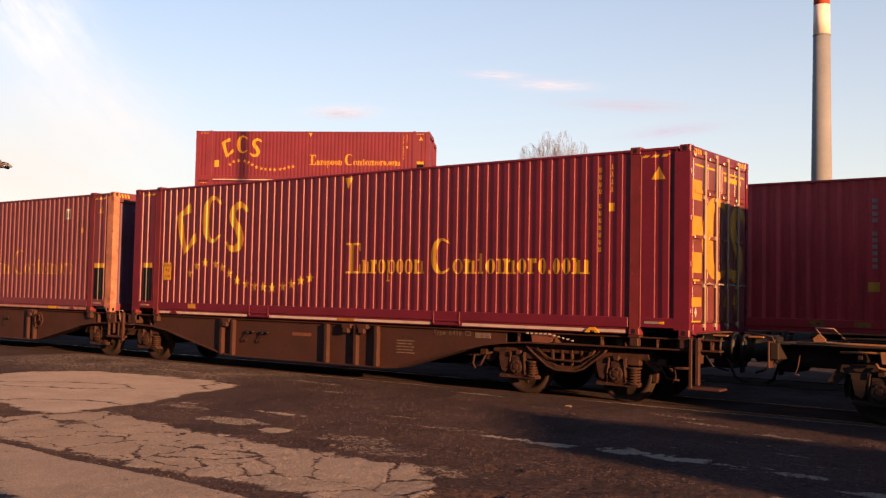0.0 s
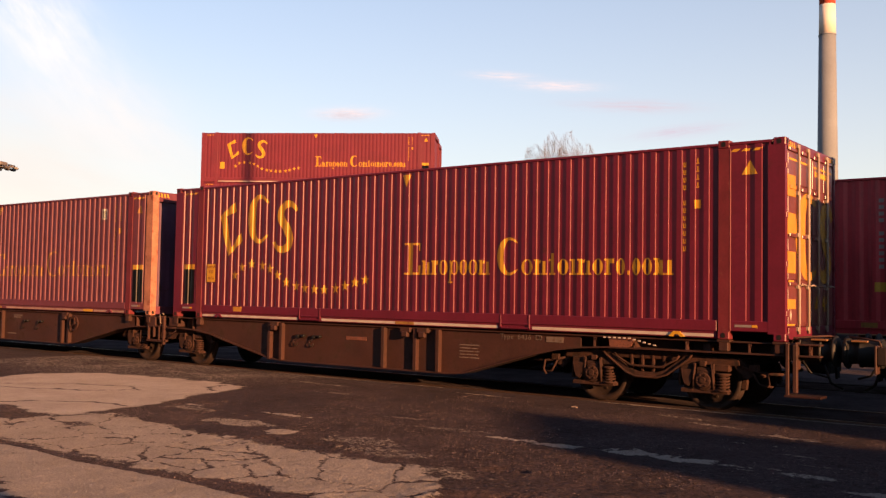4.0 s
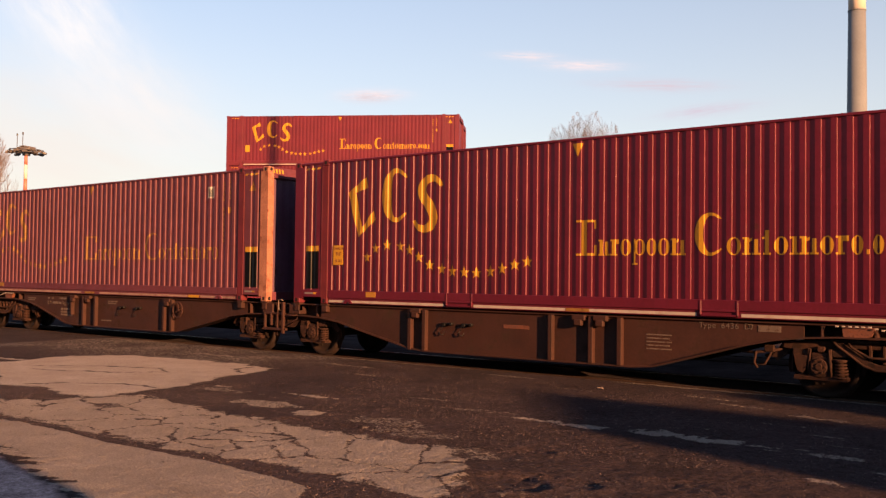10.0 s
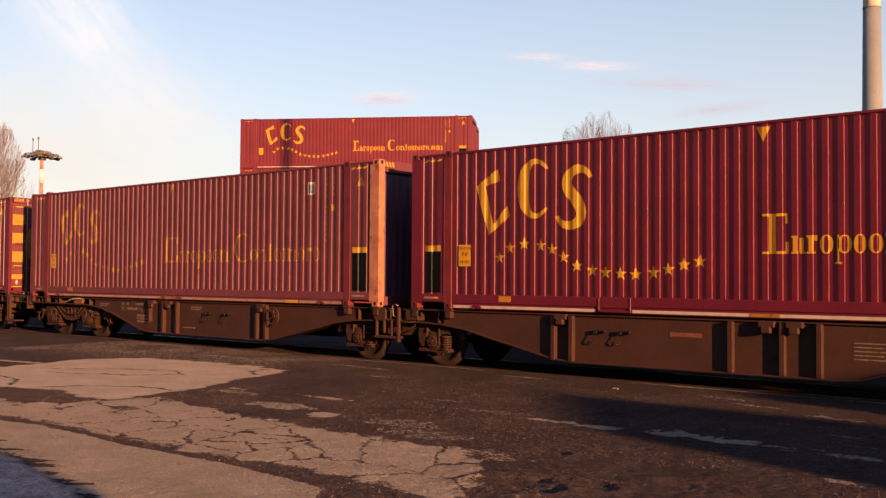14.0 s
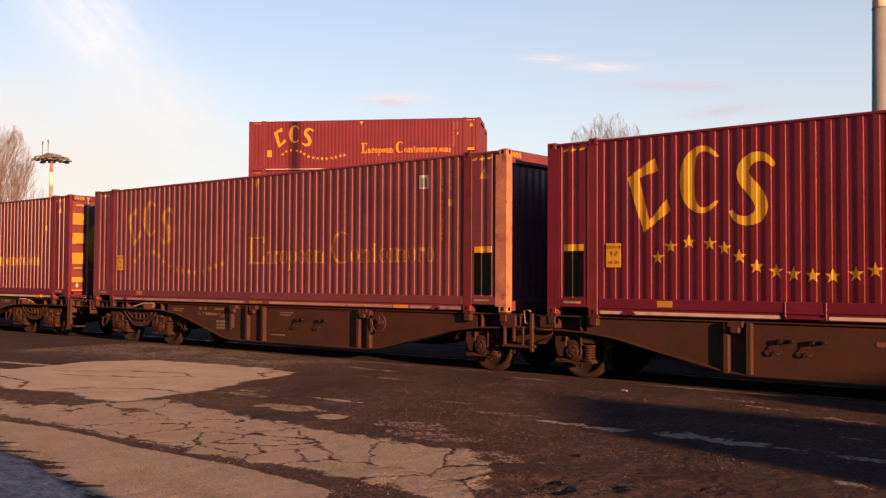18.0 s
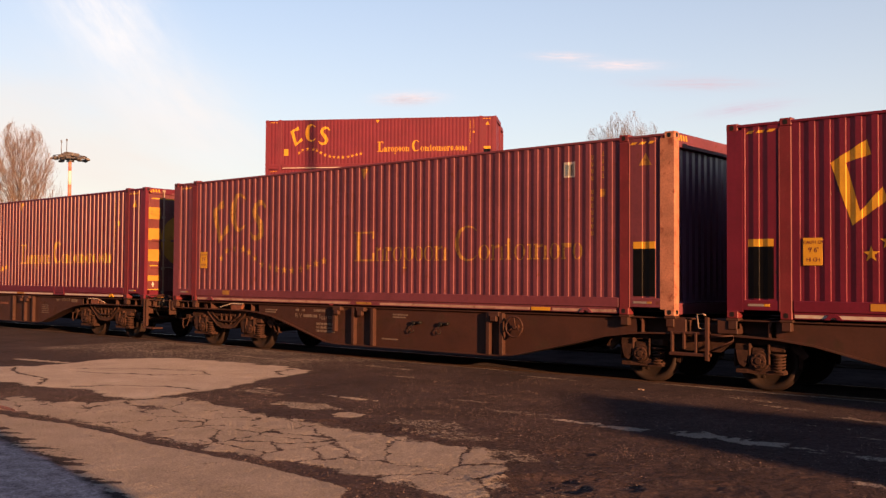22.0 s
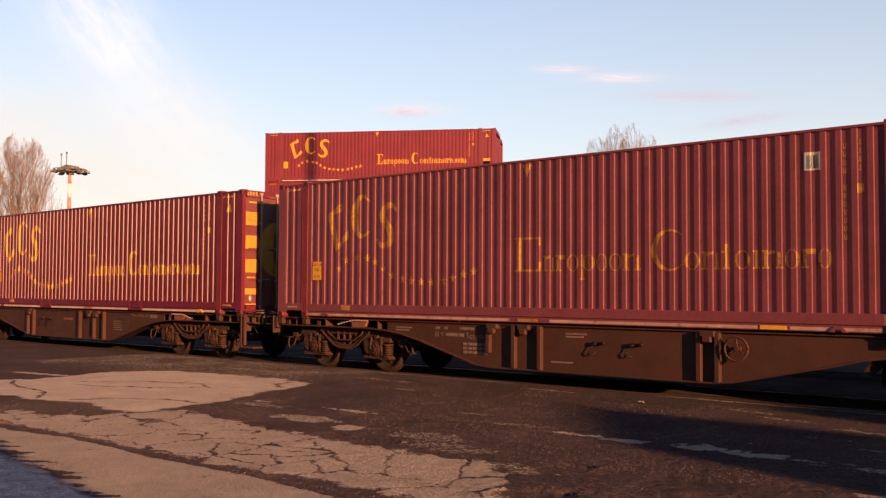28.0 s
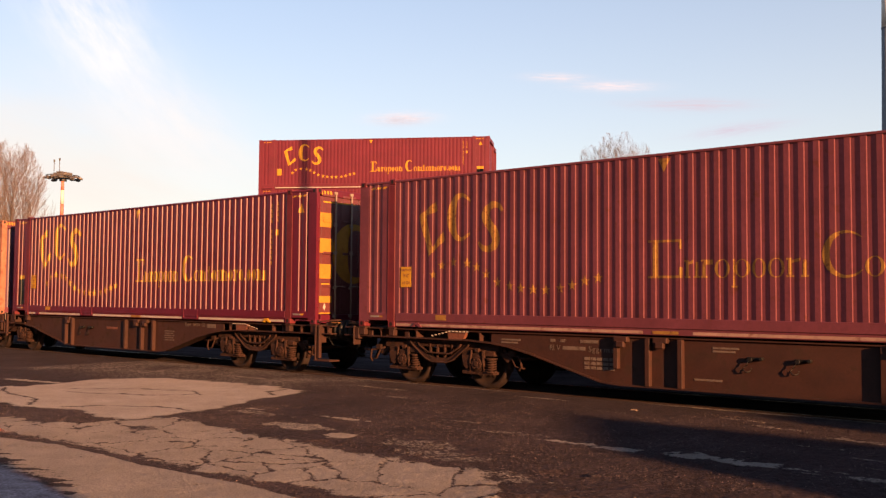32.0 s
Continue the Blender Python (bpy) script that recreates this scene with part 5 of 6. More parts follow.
def inside(poly, x, y):
    """Which of the points lie in a polygon."""
    hit = np.zeros(np.shape(x), bool)
    for (x0, y0), (x1, y1) in zip(poly, poly[1:] + poly[:1]):
        if y0 != y1:
            hit ^= ((y0 > y) != (y1 > y)) & (x < (x1 - x0) * (y - y0) / (y1 - y0) + x0)
    return hit


def depth_in(poly, x, y):
    """Distance to the polygon's outline, positive inside."""
    d = np.full(np.shape(x), 99.0)
    for a, b_ in zip(poly, poly[1:] + poly[:1]):
        d = np.minimum(d, segment_distance(x, y, a, b_))
    return np.where(inside(poly, x, y), d, -d)


PATCH = [(-19.5, -6.9), (-17.2, -5.2), (-17.6, -3.6), (-17.07, -2.43), (-15.0, -2.15), (-12.91, -2.16), (-12.3, -3.88), (-11.75, -5.3), (-11.57, -6.6), (-13.12, -6.55), (-14.01, -6.75), (-16.5, -7.3)]
FIELD = [(-13.5, -8.2), (-11.69, -7.15), (-11.27, -6.1), (-9.4, -6.25), (-7.6, -6.37), (-6.63, -6.33), (-6.0, -6.35), (-5.2, -6.75), (-4.85, -7.3), (-4.7, -7.7), (-4.3, -8.3), (-5.0, -8.1), (-5.35, -7.98), (-6.3, -8.02), (-7.4, -8.11), (-9.6, -8.12), (-10.6, -8.24)]
APRON = [(-14.5, -8.9), (-11.25, -8.42), (-10.06, -8.26), (-8.15, -8.24), (-6.45, -8.22), (-5.5, -8.38), (-4.6, -9.6), (-4.2, -12.0), (-9.0, -13.0), (-16.0, -13.0)]

gx = np.concatenate([np.arange(-22.0, -12.0, 0.05), np.arange(-12.0, -4.4, 0.021), np.arange(-4.4, -1.0, 0.03), np.arange(-1.0, 3.01, 0.08)])
gy = np.concatenate([np.arange(-12.6, -9.8, 0.1), np.arange(-9.8, -8.6, 0.035), np.arange(-8.6, -5.2, 0.022), np.arange(-5.2, -1.5, 0.035), np.arange(-1.5, 0.41, 0.06)])
X, Y = np.meshgrid(gx, gy)
n1, n2, n3 = fractal(X * 1.1, Y * 1.1, 1), fractal(X * 4.0, Y * 4.0, 2), fractal(X * 11.0, Y * 11.0, 3, 3)
wear = np.full(X.shape, -1.0)
# the smooth patch, with a few thin cracks
d = depth_in(PATCH, X, Y) + 0.10 * n1 + 0.07 * n2 + 0.03 * n3
patch = np.clip(0.5 + d / 0.07, -0.6, 1.5)
for line in ([(-16.3, -5.0), (-15.4, -4.2), (-14.3, -3.6), (-13.6, -3.9), (-14.2, -4.6), (-15.2, -5.0), (-15.9, -5.2)], [(-13.3, -2.4), (-13.1, -2.9), (-12.7, -3.1)], [(-17.2, -5.6), (-16.0, -6.0), (-14.9, -6.2), (-14.2, -6.6)], [(-13.6, -6.5), (-13.1, -5.6), (-12.3, -5.3), (-11.9, -5.4)]):
    for a, b_ in zip(line, line[1:]):
        patch = np.where(segment_distance(X + 0.10 * n2, Y + 0.10 * n1, a, b_) < 0.030 + 0.02 * np.maximum(0, n2), 0.12, patch)
wear = np.maximum(wear, patch)
# the crazed field: pieces with crumbled joints
rs = np.random.RandomState(4)
seeds = np.stack([rs.uniform(-13.6, -4.0, 58), rs.uniform(-8.6, -5.8, 58)], 1)
wx, wy = X + 0.045 * n2 + 0.022 * n3, Y + 0.045 * fractal(X * 4, Y * 4, 9) + 0.022 * fractal(X * 11, Y * 11, 12, 3)
f1, f2 = np.full(X.shape, 99.0), np.full(X.shape, 99.0)
for sx, sy in seeds:
    q = np.hypot((wx - sx) * 0.85, wy - sy)
    f2 = np.minimum(f2, np.maximum(q, f1))
    f1 = np.minimum(f1, q)
joint = (f2 - f1) / 2
d = depth_in(FIELD, X, Y) + 0.07 * n1 + 0.09 * n2 + 0.05 * n3
# thin crumbled joints that fade in and out, and dirt swept up from the long joint before the apron
strong = np.clip(0.9 + 0.7 * fractal(X * 0.6, Y * 0.6, 31, 3), 0.6, 1.0)
crack = strong * np.clip(1.3 - joint / (0.0125 + 0.008 * np.clip(n1 + 0.5, 0, 1.2)), 0, 1)
fine = 0.4 * np.clip(1.0 - np.abs(fractal(X * 0.9, Y * 1.5, 33, 4)) / 0.022, 0, 1) * (fractal(X * 0.5, Y * 0.5, 36, 2) > 0.0)
line = -8.27 + 0.035 * np.sin(X * 1.7) + 0.03 * n1
above = Y - line
swept = np.clip(0.95 - above / (0.30 + 0.22 * fractal(X * 0.8, X * 0.0, 51, 3)), 0, 1) * np.clip(0.35 + fractal(X * 0.9 + Y * 0.8, Y * 3.2, 52, 4), 0, 1)
blotch = 0.28 * np.clip((fractal(X * 0.7, Y * 1.6, 15, 5) + 0.25 * n2 - 0.78) * 2.2, 0, 1)
field = np.clip(0.55 + d / 0.22, -0.6, 1.15) - 0.95 * np.maximum(crack, fine) - 0.9 * swept * (above > 0) - blotch
wear = np.maximum(wear, field)
# the apron
d = depth_in(APRON, X, Y) + 0.02 * n1 + 0.02 * n2 + 0.015 * n3
apron = np.clip(0.5 + d / 0.06, -0.6, 1.1) - 0.35 * np.clip((n1 + 0.4 * n2 - 0.7) * 3, 0, 1)
wear = np.maximum(wear, apron)
gap = 0.045 + 0.10 * np.clip((X + 7.6) / 2.2, 0, 1)
wear -= 1.5 * np.clip(1.35 - np.abs(above - gap * 0.4) / gap, 0, 1) * (X > -11.6) * (X < -4.5)
# frost in the shade of the unseen wall, with a wet dark fringe drawn out in fingers
rim = np.interp(X, [-16, -9.9, -8.72, -8.1, -7.3, -6.55, -4.5, 3.0], [-8.3, -9.10, -9.32, -9.38, -9.55, -9.73, -10.37, -12.75])
inner = rim - Y
along, across = 0.84 * X + 0.54 * Y, 0.84 * Y - 0.54 * X
finger = np.clip(fractal(along * 0.9, across * 9.0, 21, 3) + 0.15, -0.3, 1.0)
wear -= 1.7 * np.clip((inner + 0.01 + 0.22 * finger) / 0.05, 0, 1)
frost = np.clip((inner - 0.02 + 0.04 * n2) / 0.12, 0, 1) * np.clip((Y + 12.1 + 0.5 * n1) / 0.8, 0, 1)
frost = np.maximum(frost, 0.9 * np.clip(1.2 - np.hypot((X + 12.4) / 0.9, (Y + 8.2) / 0.10) + 0.3 * n2, 0, 1))
# the streaks close to the track also put sunlit strips into the colour
# worn streaks: middle, half length, half width, tilt, how far the pale surface is left
for cx, cy, lx, ly, tilt, left in (
        (-6.0, -4.20, 0.65, 0.09, 3, 0.75), (-5.45, -4.24, 0.50, 0.15, 2, 0.8), (-4.72, -4.10, 0.42, 0.22, 2, 0.9), (-4.1, -4.12, 0.52, 0.22, -4, 0.9), (-3.52, -4.15, 0.25, 0.07, 0, 0.6), (-7.0, -4.05, 0.7, 0.12, 5, 0.4), (-8.2, -3.6, 0.5, 0.06, 4, 0.45), (-3.9, -2.6, 0.3, 0.05, 0, 0.4), (-4.7, -1.3, 0.8, 0.12, -10, 0.45), (-3.7, -1.75, 0.6, 0.12, -10, 0.5), (-5.6, -0.75, 0.7, 0.12, -10, 0.4), (-9.2, -0.35, 0.9, 0.08, -2, 0.5), (-12.6, -0.9, 1.0, 0.10, -2, 0.5), (-16.0, -1.2, 1.2, 0.12, 2, 0.55), (-11.0, -1.9, 0.8, 0.08, 3, 0.42), (-7.4, -1.2, 0.5, 0.06, -5, 0.42),
        (-3.36, -4.30, 0.15, 0.06, 0, 0.5), (-3.13, -4.06, 0.15, 0.05, 0, 0.5), (-4.38, -3.45, 0.10, 0.06, 0, 0.5), (-3.2, -3.08, 0.22, 0.06, 0, 0.45), (-2.8, -4.22, 0.32, 0.14, -4, 0.6), (-2.9, -3.6, 0.18, 0.05, 0, 0.45),
        (-2.5, -5.46, 0.26, 0.10, -8, 0.6), (-2.1, -4.75, 0.35, 0.12, -5, 0.6), (-9.5, -5.42, 0.60, 0.28, 8, 0.62), (-8.4, -5.65, 0.26, 0.2, 0, 0.95), (-9.62, -4.49, 0.46, 0.09, 2, 0.8), (-18.0, -4.62, 1.2, 0.17, 8, 0.9),
        (-16.8, -4.40, 0.4, 0.07, 4, 0.8), (-12.6, -7.62, 0.45, 0.2, 0, 0.9), (-11.45, -4.60, 0.26, 0.12, 4, 0.9), (-17.0, -7.75, 1.5, 0.2, 6, 0.8), (-7.3, -5.5, 0.75, 0.3, 0, 0.42), (-6.6, -5.9, 0.7, 0.3, 0, 0.40), (-10.9, -4.9, 0.7, 0.2, 3, 0.45), (-5.3, -6.35, 0.5, 0.22, -20, 0.45)):
    ct, st = math.cos(radians(tilt)), math.sin(radians(tilt))
    u, v = (X - cx) * ct + (Y - cy) * st, (Y - cy) * ct - (X - cx) * st
    d = 1 - np.hypot(u / lx, v / ly) + 0.35 * n2 + 0.25 * n3
    wear = np.maximum(wear, np.clip(-0.2 + (left + 0.2) * np.clip(d * 2.4, -0.4, 1), -0.6, 1))
# asphalt grows lighter down the yard
far_tone = np.clip((-X - 8.5) / 6, 0, 1) * np.clip((Y + 5.2) / 2.5, 0, 1)
wear = np.maximum(wear, -0.3 + far_tone * (0.66 + 0.10 * n1))
# more pale grains in the gravel at the foot of the yard
stipple = np.clip((X + 7.5) / 2.5, 0, 1) * np.clip((-4.3 - Y) / 0.5, 0, 1) * np.clip((Y + 10) / 1.0, 0, 1)
wear = np.maximum(wear, -0.3 + stipple * (0.43 + 0.12 * n1))
# pale rusty strip along the near rail, painting in the sun that falls under the wagons
sun_strip = np.clip(1.2 - np.abs(Y - 0.26) / 0.20, 0, 1) * np.clip(0.55 + 0.7 * fractal(X * 0.35, Y * 2.0, 61, 3), 0, 1)
wear = np.maximum(wear, -0.3 + 0.95 * sun_strip)
wear = np.clip(wear, -0.6, 1.5)
# height: the pale surface stands a little proud, the gravel between is lumpy, with a few hollows
lump = 0.5 + 0.5 * np.clip((X + 9) / 4, 0, 1)
high = 0.012 + 0.005 * np.clip(wear, 0, 1) + 0.0035 * n2 + (0.0022 + 0.0045 * lump * (wear < 0.3)) * n3
for cx, cy, lx, ly, dp in ((-4.45, -7.25, 0.38, 0.26, 0.05), (-4.15, -6.9, 0.34, 0.12, 0.035), (-8.1, -6.12, 0.26, 0.12, 0.03), (-5.05, -5.95, 0.2, 0.14, 0.035), (-7.2, -6.05, 0.45, 0.09, 0.03), (-3.4, -6.4, 0.3, 0.2, 0.03)):
    q = np.hypot((X - cx) / lx, (Y - cy) / ly) + 0.3 * n2
    high -= dp * np.clip(1.2 - q, 0, 1) - 0.35 * dp * np.clip(1 - np.abs(q - 1.3) / 0.35, 0, 1)
edge = np.clip(np.minimum(np.minimum(X + 22.0, 3.0 - X), np.minimum(Y + 12.6, 0.41 - Y)) / 0.3, 0, 1)
coarse = np.random.RandomState(8).normal(0, 1, X.shape)
high += coarse * np.where(patch > 0.6, 0.0002, np.where(Y > -8.27, 0.0029, 0.0016)) * (wear > 0.4)
high = 0.003 + np.maximum(high, -0.045) * edge
ny_, nx_ = X.shape
g = Geo()
g.v = np.stack([X, Y, high], 2).reshape(-1, 3).tolist()
k = (np.arange(ny_ - 1)[:, None] * nx_ + np.arange(nx_ - 1)[None, :]).reshape(-1)
g.f = np.stack([k, k + 1, k + nx_ + 1, k + nx_], 1).tolist()
g.s = [True] * len(g.f)
paving = tagged(new("pavement"), "old asphalt paving, pale, cracked and patched", "pavement", kind="structure")
sheet = part("worn_surface", g, ASPHALT, paving, "cracked pale asphalt crumbling into dark gravel")
layer = sheet.data.attributes.new("wear", "FLOAT", "POINT")
layer.data.foreach_set("value", wear.astype(np.float32).reshape(-1))
layer = sheet.data.attributes.new("frost", "FLOAT", "POINT")
layer.data.foreach_set("value", frost.astype(np.float32).reshape(-1))


def ragged(poly, amp, step=0.12, seed=0.0):
    """The polygon's outline broken up by noise."""
    out = []
    for (x0, y0), (x1, y1) in zip(poly, poly[1:] + poly[:1]):
        n = max(1, int(math.hypot(x1 - x0, y1 - y0) / step))
        for i in range(n):
            x, y = x0 + (x1 - x0) * i / n, y0 + (y1 - y0) * i / n
            out.append((x + amp * noise.noise((x * 1.3, y * 1.3, seed)), y + amp * noise.noise((x * 1.3, y * 1.3, seed + 20))))
    return out


def slab(name, poly, z, mat, parent, label=""):
    return part(name, Geo().add([(x, y, z) for x, y in poly], [tuple(range(len(poly)))]), mat, parent, label)


# loose stones
rs = np.random.RandomState(3)
N = 290000
sx_, sy_ = rs.uniform(-14.5, 0.5, N), -8.8 + 8.6 * rs.rand(N) ** 1.25
ii, jj = np.clip(np.searchsorted(gx, sx_), 0, nx_ - 1), np.clip(np.searchsorted(gy, sy_), 0, ny_ - 1)
dense = fractal(sx_ * 0.9, sy_ * 0.9, 41) + 0.8 * fractal(sx_ * 3.1, sy_ * 3.1, 45) + 0.10 * (-sy_ - 4.5)
keep = (dense > rs.uniform(-0.5, 1.1, N)) & (wear[jj, ii] < rs.uniform(-0.2, 0.9, N))
sx_, sy_, sz_ = sx_[keep], sy_[keep], high[jj, ii][keep] - 0.001
N = len(sx_)
r_ = 0.003 + 0.0075 * rs.rand(N) ** 3
a_, h_ = rs.rand(N) * 6.28, r_ * (0.25 + 0.9 * rs.rand(N) ** 2)
ca, sa = np.cos(a_) * r_, np.sin(a_) * r_
pts_ = np.stack([np.stack(p, 1) for p in ((sx_ + ca, sy_ + sa, sz_), (sx_ - sa, sy_ + ca, sz_), (sx_ - ca, sy_ - sa, sz_), (sx_ + sa, sy_ - ca, sz_), (sx_ + ca * 0.3, sy_ + sa * 0.3, sz_ + h_))], 1).reshape(-1, 3)
g = Geo()
g.v = pts_.tolist()
g.f = [(k + i, k + (i + 1) % 4, k + 4) for k in range(0, 5 * N, 5) for i in range(4)]
g.s = [False] * len(g.f)
STONE = material("loose_gravel", (0.066, 0.050, 0.048), 0.9, vary=0.5, scale=9, spec=0.1, island=0.9)
tagged(part("loose_gravel", g, STONE), "scattered small brown stones on the asphalt", "gravel", kind="stuff")

litter = Geo().tube([(0.16 * math.cos(0.3 * i) + 0.02 * i, 0.10 * math.sin(0.3 * i), 0.012 + 0.010 * math.sin(i * 0.8) ** 2) for i in range(16)], 0.008, 6)
wire = part("wire_loop", litter, STEEL, at=pose(-7.30, -0.82, 0.014) @ Matrix.Scale(0.65, 4))
tagged(wire, "bent loop of pale wire lying on the asphalt", "wire")

# one flat grey-brown sheet over both tracks
slab("track_bed", ragged([(-150, 0.80), (-40, 0.80), (-15, 0.78), (0, 0.80), (110, 0.80), (110, 26.0), (-150, 26.0)], 0.05, 0.5, 23.0), 0.006, BED, paving, "dark grey-brown ground between the rails")

# the next track's rails, darker and duller than the near pair
DULL_RAIL = material("dull_dark_rail_steel", (0.016, 0.009, 0.007), 0.9, vary=0.3, scale=8, spec=0.05)
# a strip of melt water in a hollow of the joint
WATER = material("melt_water", (0.010, 0.010, 0.012), 0.04, vary=0.1, scale=4, spec=0.5)
slab("puddle", ragged([(-12.9, -8.16), (-12.3, -8.10), (-11.7, -8.16), (-11.5, -8.21), (-12.0, -8.27), (-12.7, -8.24)], 0.06, 0.08, 7.0), 0.027, WATER, paving, "narrow puddle of still melt water")

# rails, sunk into the yard
for yy, steel in ((TRAIN_Y - 0.755, RAIL), (TRAIN_Y + 0.755, RAIL), (TRAIN_Y + 4.9 - 0.755, DULL_RAIL), (TRAIN_Y + 4.9 + 0.755, DULL_RAIL)):
    g = Geo().box(-160, 120, yy - 0.036, yy + 0.036, -0.02, 0.021, 0.008)
    tagged(part("rail", g, steel), "worn steel rail sunk into the yard", "rail", kind="structure")

# ---- what stands behind the train ----
flat_wagon(pose(-14.2, TRAIN_Y + 4.9, 0), "flat wagon standing on the next track", 13.6, (2.4, 11.3))
del ROLLING[-4:]
far_box = container(pose(-1.3 - 6.096, TRAIN_Y + 4.9, DECK - 0.025), "dark red container standing on the next track", DARK_RED, GREY_MARK, detail=1, long=12.192, texts=False, group="standing containers")

z_pts = side_folds(12.192)
for i in range(11):
    if i != 4:
        painted("serial_bar", [rect(3.15, 3.235, 2.42 - i * 0.12, 2.49 - i * 0.12)], z_pts, -WIDE / 2 + 0.012, GREY_MARK, far_box)
painted("data_label", [rect(3.08, 3.28, 0.80, 0.97)], z_pts, -WIDE / 2 + 0.012, YELLOW, far_box)
painted("warning_triangle", [[(3.42, 1.20), (3.66, 1.20), (3.54, 1.42)]], z_pts, -WIDE / 2 + 0.012, YELLOW, far_box)
for x in (2.05, 2.85):
    part("rail_label", Geo().box(x, x + 0.28, -WIDE / 2 + 0.0, -WIDE / 2 + 0.006, 0.15, 0.24, 0.001), OLD_YELLOW, far_box)

ANG = 31.8
stack_mid = Vector((-39.25, 25.6, 0))
turn = pose(0, 0, 0, 0, 0, ANG)
back = turn @ Vector((0, WIDE / 2, 0))
z = 0.0
for i, hi in enumerate((2.591, 2.591, 2.896, 2.896)):
    p_ = stack_mid + back
    container(pose(p_.x, p_.y, z, 0, 0, ANG), "sunlit red container with yellow emblem, in a stack", STACK_RED, YELLOW, None, "stacked containers", detail=1, high=hi, texts=i > 1, shut="wall")
    p2 = stack_mid + turn @ Vector((-0.12, WIDE * 1.5 + 0.12, 0))
    container(pose(p2.x, p2.y, z, 0, 0, ANG), "red container in the rear row of the stack", STACK_RED, YELLOW, None, "stacked containers", detail=1, high=hi, texts=False, shut="wall")
    z += hi


def away(az, dist):
    """A place on the ground at a turn to the left from the track's square, and a distance from the camera."""
    return EYE[0] - dist * math.sin(radians(az)), EYE[1] + dist * math.cos(radians(az))


# tall chimney
CONCRETE = material("sunlit_grey_concrete", (0.108, 0.124, 0.142), 0.9, vary=0.1, scale=0.12, streak=(0.088, 0.093, 0.100), streak_amount=0.4)
BAND_WHITE = material("white_chimney_band", (0.418, 0.38, 0.342), 0.8, vary=0.06, scale=0.2)
BAND_RED = material("red_chimney_band", (0.304, 0.0456, 0.0228), 0.8, vary=0.08, scale=0.2)
cx, cy = away(15.5, 400)
ch = thing("chimney", pose(cx, cy, 0), "tall grey concrete chimney with white and red bands", "chimney")


def chim_r(z):
    return 4.4 - z * 0.0115


for nm, z0, z1, mt in (("shaft", 0, 106.4, CONCRETE), ("white_band", 106.4, 118.6, BAND_WHITE), ("red_band", 118.6, 132, BAND_RED), ("top_band", 132, 146, BAND_WHITE)):
    part(nm, Geo().lathe([(chim_r(z0), z0), (chim_r(z1), z1)], (0, 0, 0), "z", 48), mt, ch)
for z0 in (106.6,):
    part("ring", Geo().lathe([(chim_r(z0) + 0.02, z0 - 0.25), (chim_r(z0) + 0.18, z0 - 0.2), (chim_r(z0) + 0.18, z0 + 0.2), (chim_r(z0) + 0.02, z0 + 0.25)], (0, 0, 0), "z", 48), CONCRETE, ch)

# floodlight mast
mx, my = away(62.5, 150)
mast = thing("light_mast", pose(mx, my, -0.55, 0, 0, 20), "red and white lamp mast with a crown of floodlights", "light mast")
MAST_RED, MAST_WHITE = material("red_mast_paint", (0.36, 0.105, 0.075), 0.6, vary=0.08), material("white_mast_paint", (0.44, 0.40, 0.37), 0.6, vary=0.06)
LAMP_TAN = material("sunlit_tan_housing", (0.078, 0.068, 0.064), 0.6, vary=0.15, scale=2)
LAMP_GREY = material("grey_lamp_housing", (0.0456, 0.0418, 0.0418), 0.5, vary=0.1)
for i in range(9):
    z0, z1 = (17.68 - 2.05 * (8 - i)) * (i > 0), min(19.25, 17.68 - 2.05 * (7 - i))
    part("mast_section", Geo().lathe([(0.34 - z0 * 0.006, z0), (0.34 - z1 * 0.006, z1)], (0, 0, 0), "z", 16), MAST_RED if i % 2 == 0 else MAST_WHITE, mast)
g = Geo()
for r_, zz in ((2.3, 19.75), (1.4, 19.45)):
    g.tube([(r_ * math.cos(2 * math.pi * i / 20), r_ * math.sin(2 * math.pi * i / 20), zz) for i in range(21)], 0.07, 6)
for i in range(8):
    a = 2 * math.pi * i / 8
    g.tube([(0.2 * math.cos(a), 0.2 * math.sin(a), 19.3), (2.3 * math.cos(a), 2.3 * math.sin(a), 19.75)], 0.06, 5)
g.cyl((0, 0, 0), "z", 0.5, 19.0, 19.6, 14)
part("crown_frame", g, LAMP_GREY, mast)
part("winch_box", Geo().box(-1.15, 1.15, -0.7, 0.7, 19.72, 20.22, 0.06).box(-0.5, 0.4, -0.8, 0.5, 20.22, 20.36, 0.03), LAMP_TAN, mast, "tan box on the crown of the mast")
for i in range(12):
    a = 2 * math.pi * (i + 0.3) / 12
    g = Geo().box(-0.34, 0.34, -0.36, 0.36, -0.10, 0.12, 0.04).box(-0.30, 0.30, -0.32, 0.32, -0.16, -0.10, 0.02).box(-0.08, 0.08, -0.1, 0.1, 0.12, 0.24, 0.02)
    part("floodlight", g, LAMP_GREY if i % 3 else LAMP_TAN, mast, at=pose((2.15 + 0.35 * (i % 2)) * math.cos(a), 2.3 * math.sin(a), 19.55 - 0.10 * (i % 3), 0, 14, math.degrees(a)))
for dx, hh in ((-1.65, 22.25), (-0.65, 22.4)):
    part("lightning_rod", Geo().tube([(dx, 0, 19.9), (dx, 0, hh)], 0.05, 5).box(dx - 0.09, dx + 0.09, -0.09, 0.09, hh - 0.35, hh, 0.02), LAMP_GREY, mast)

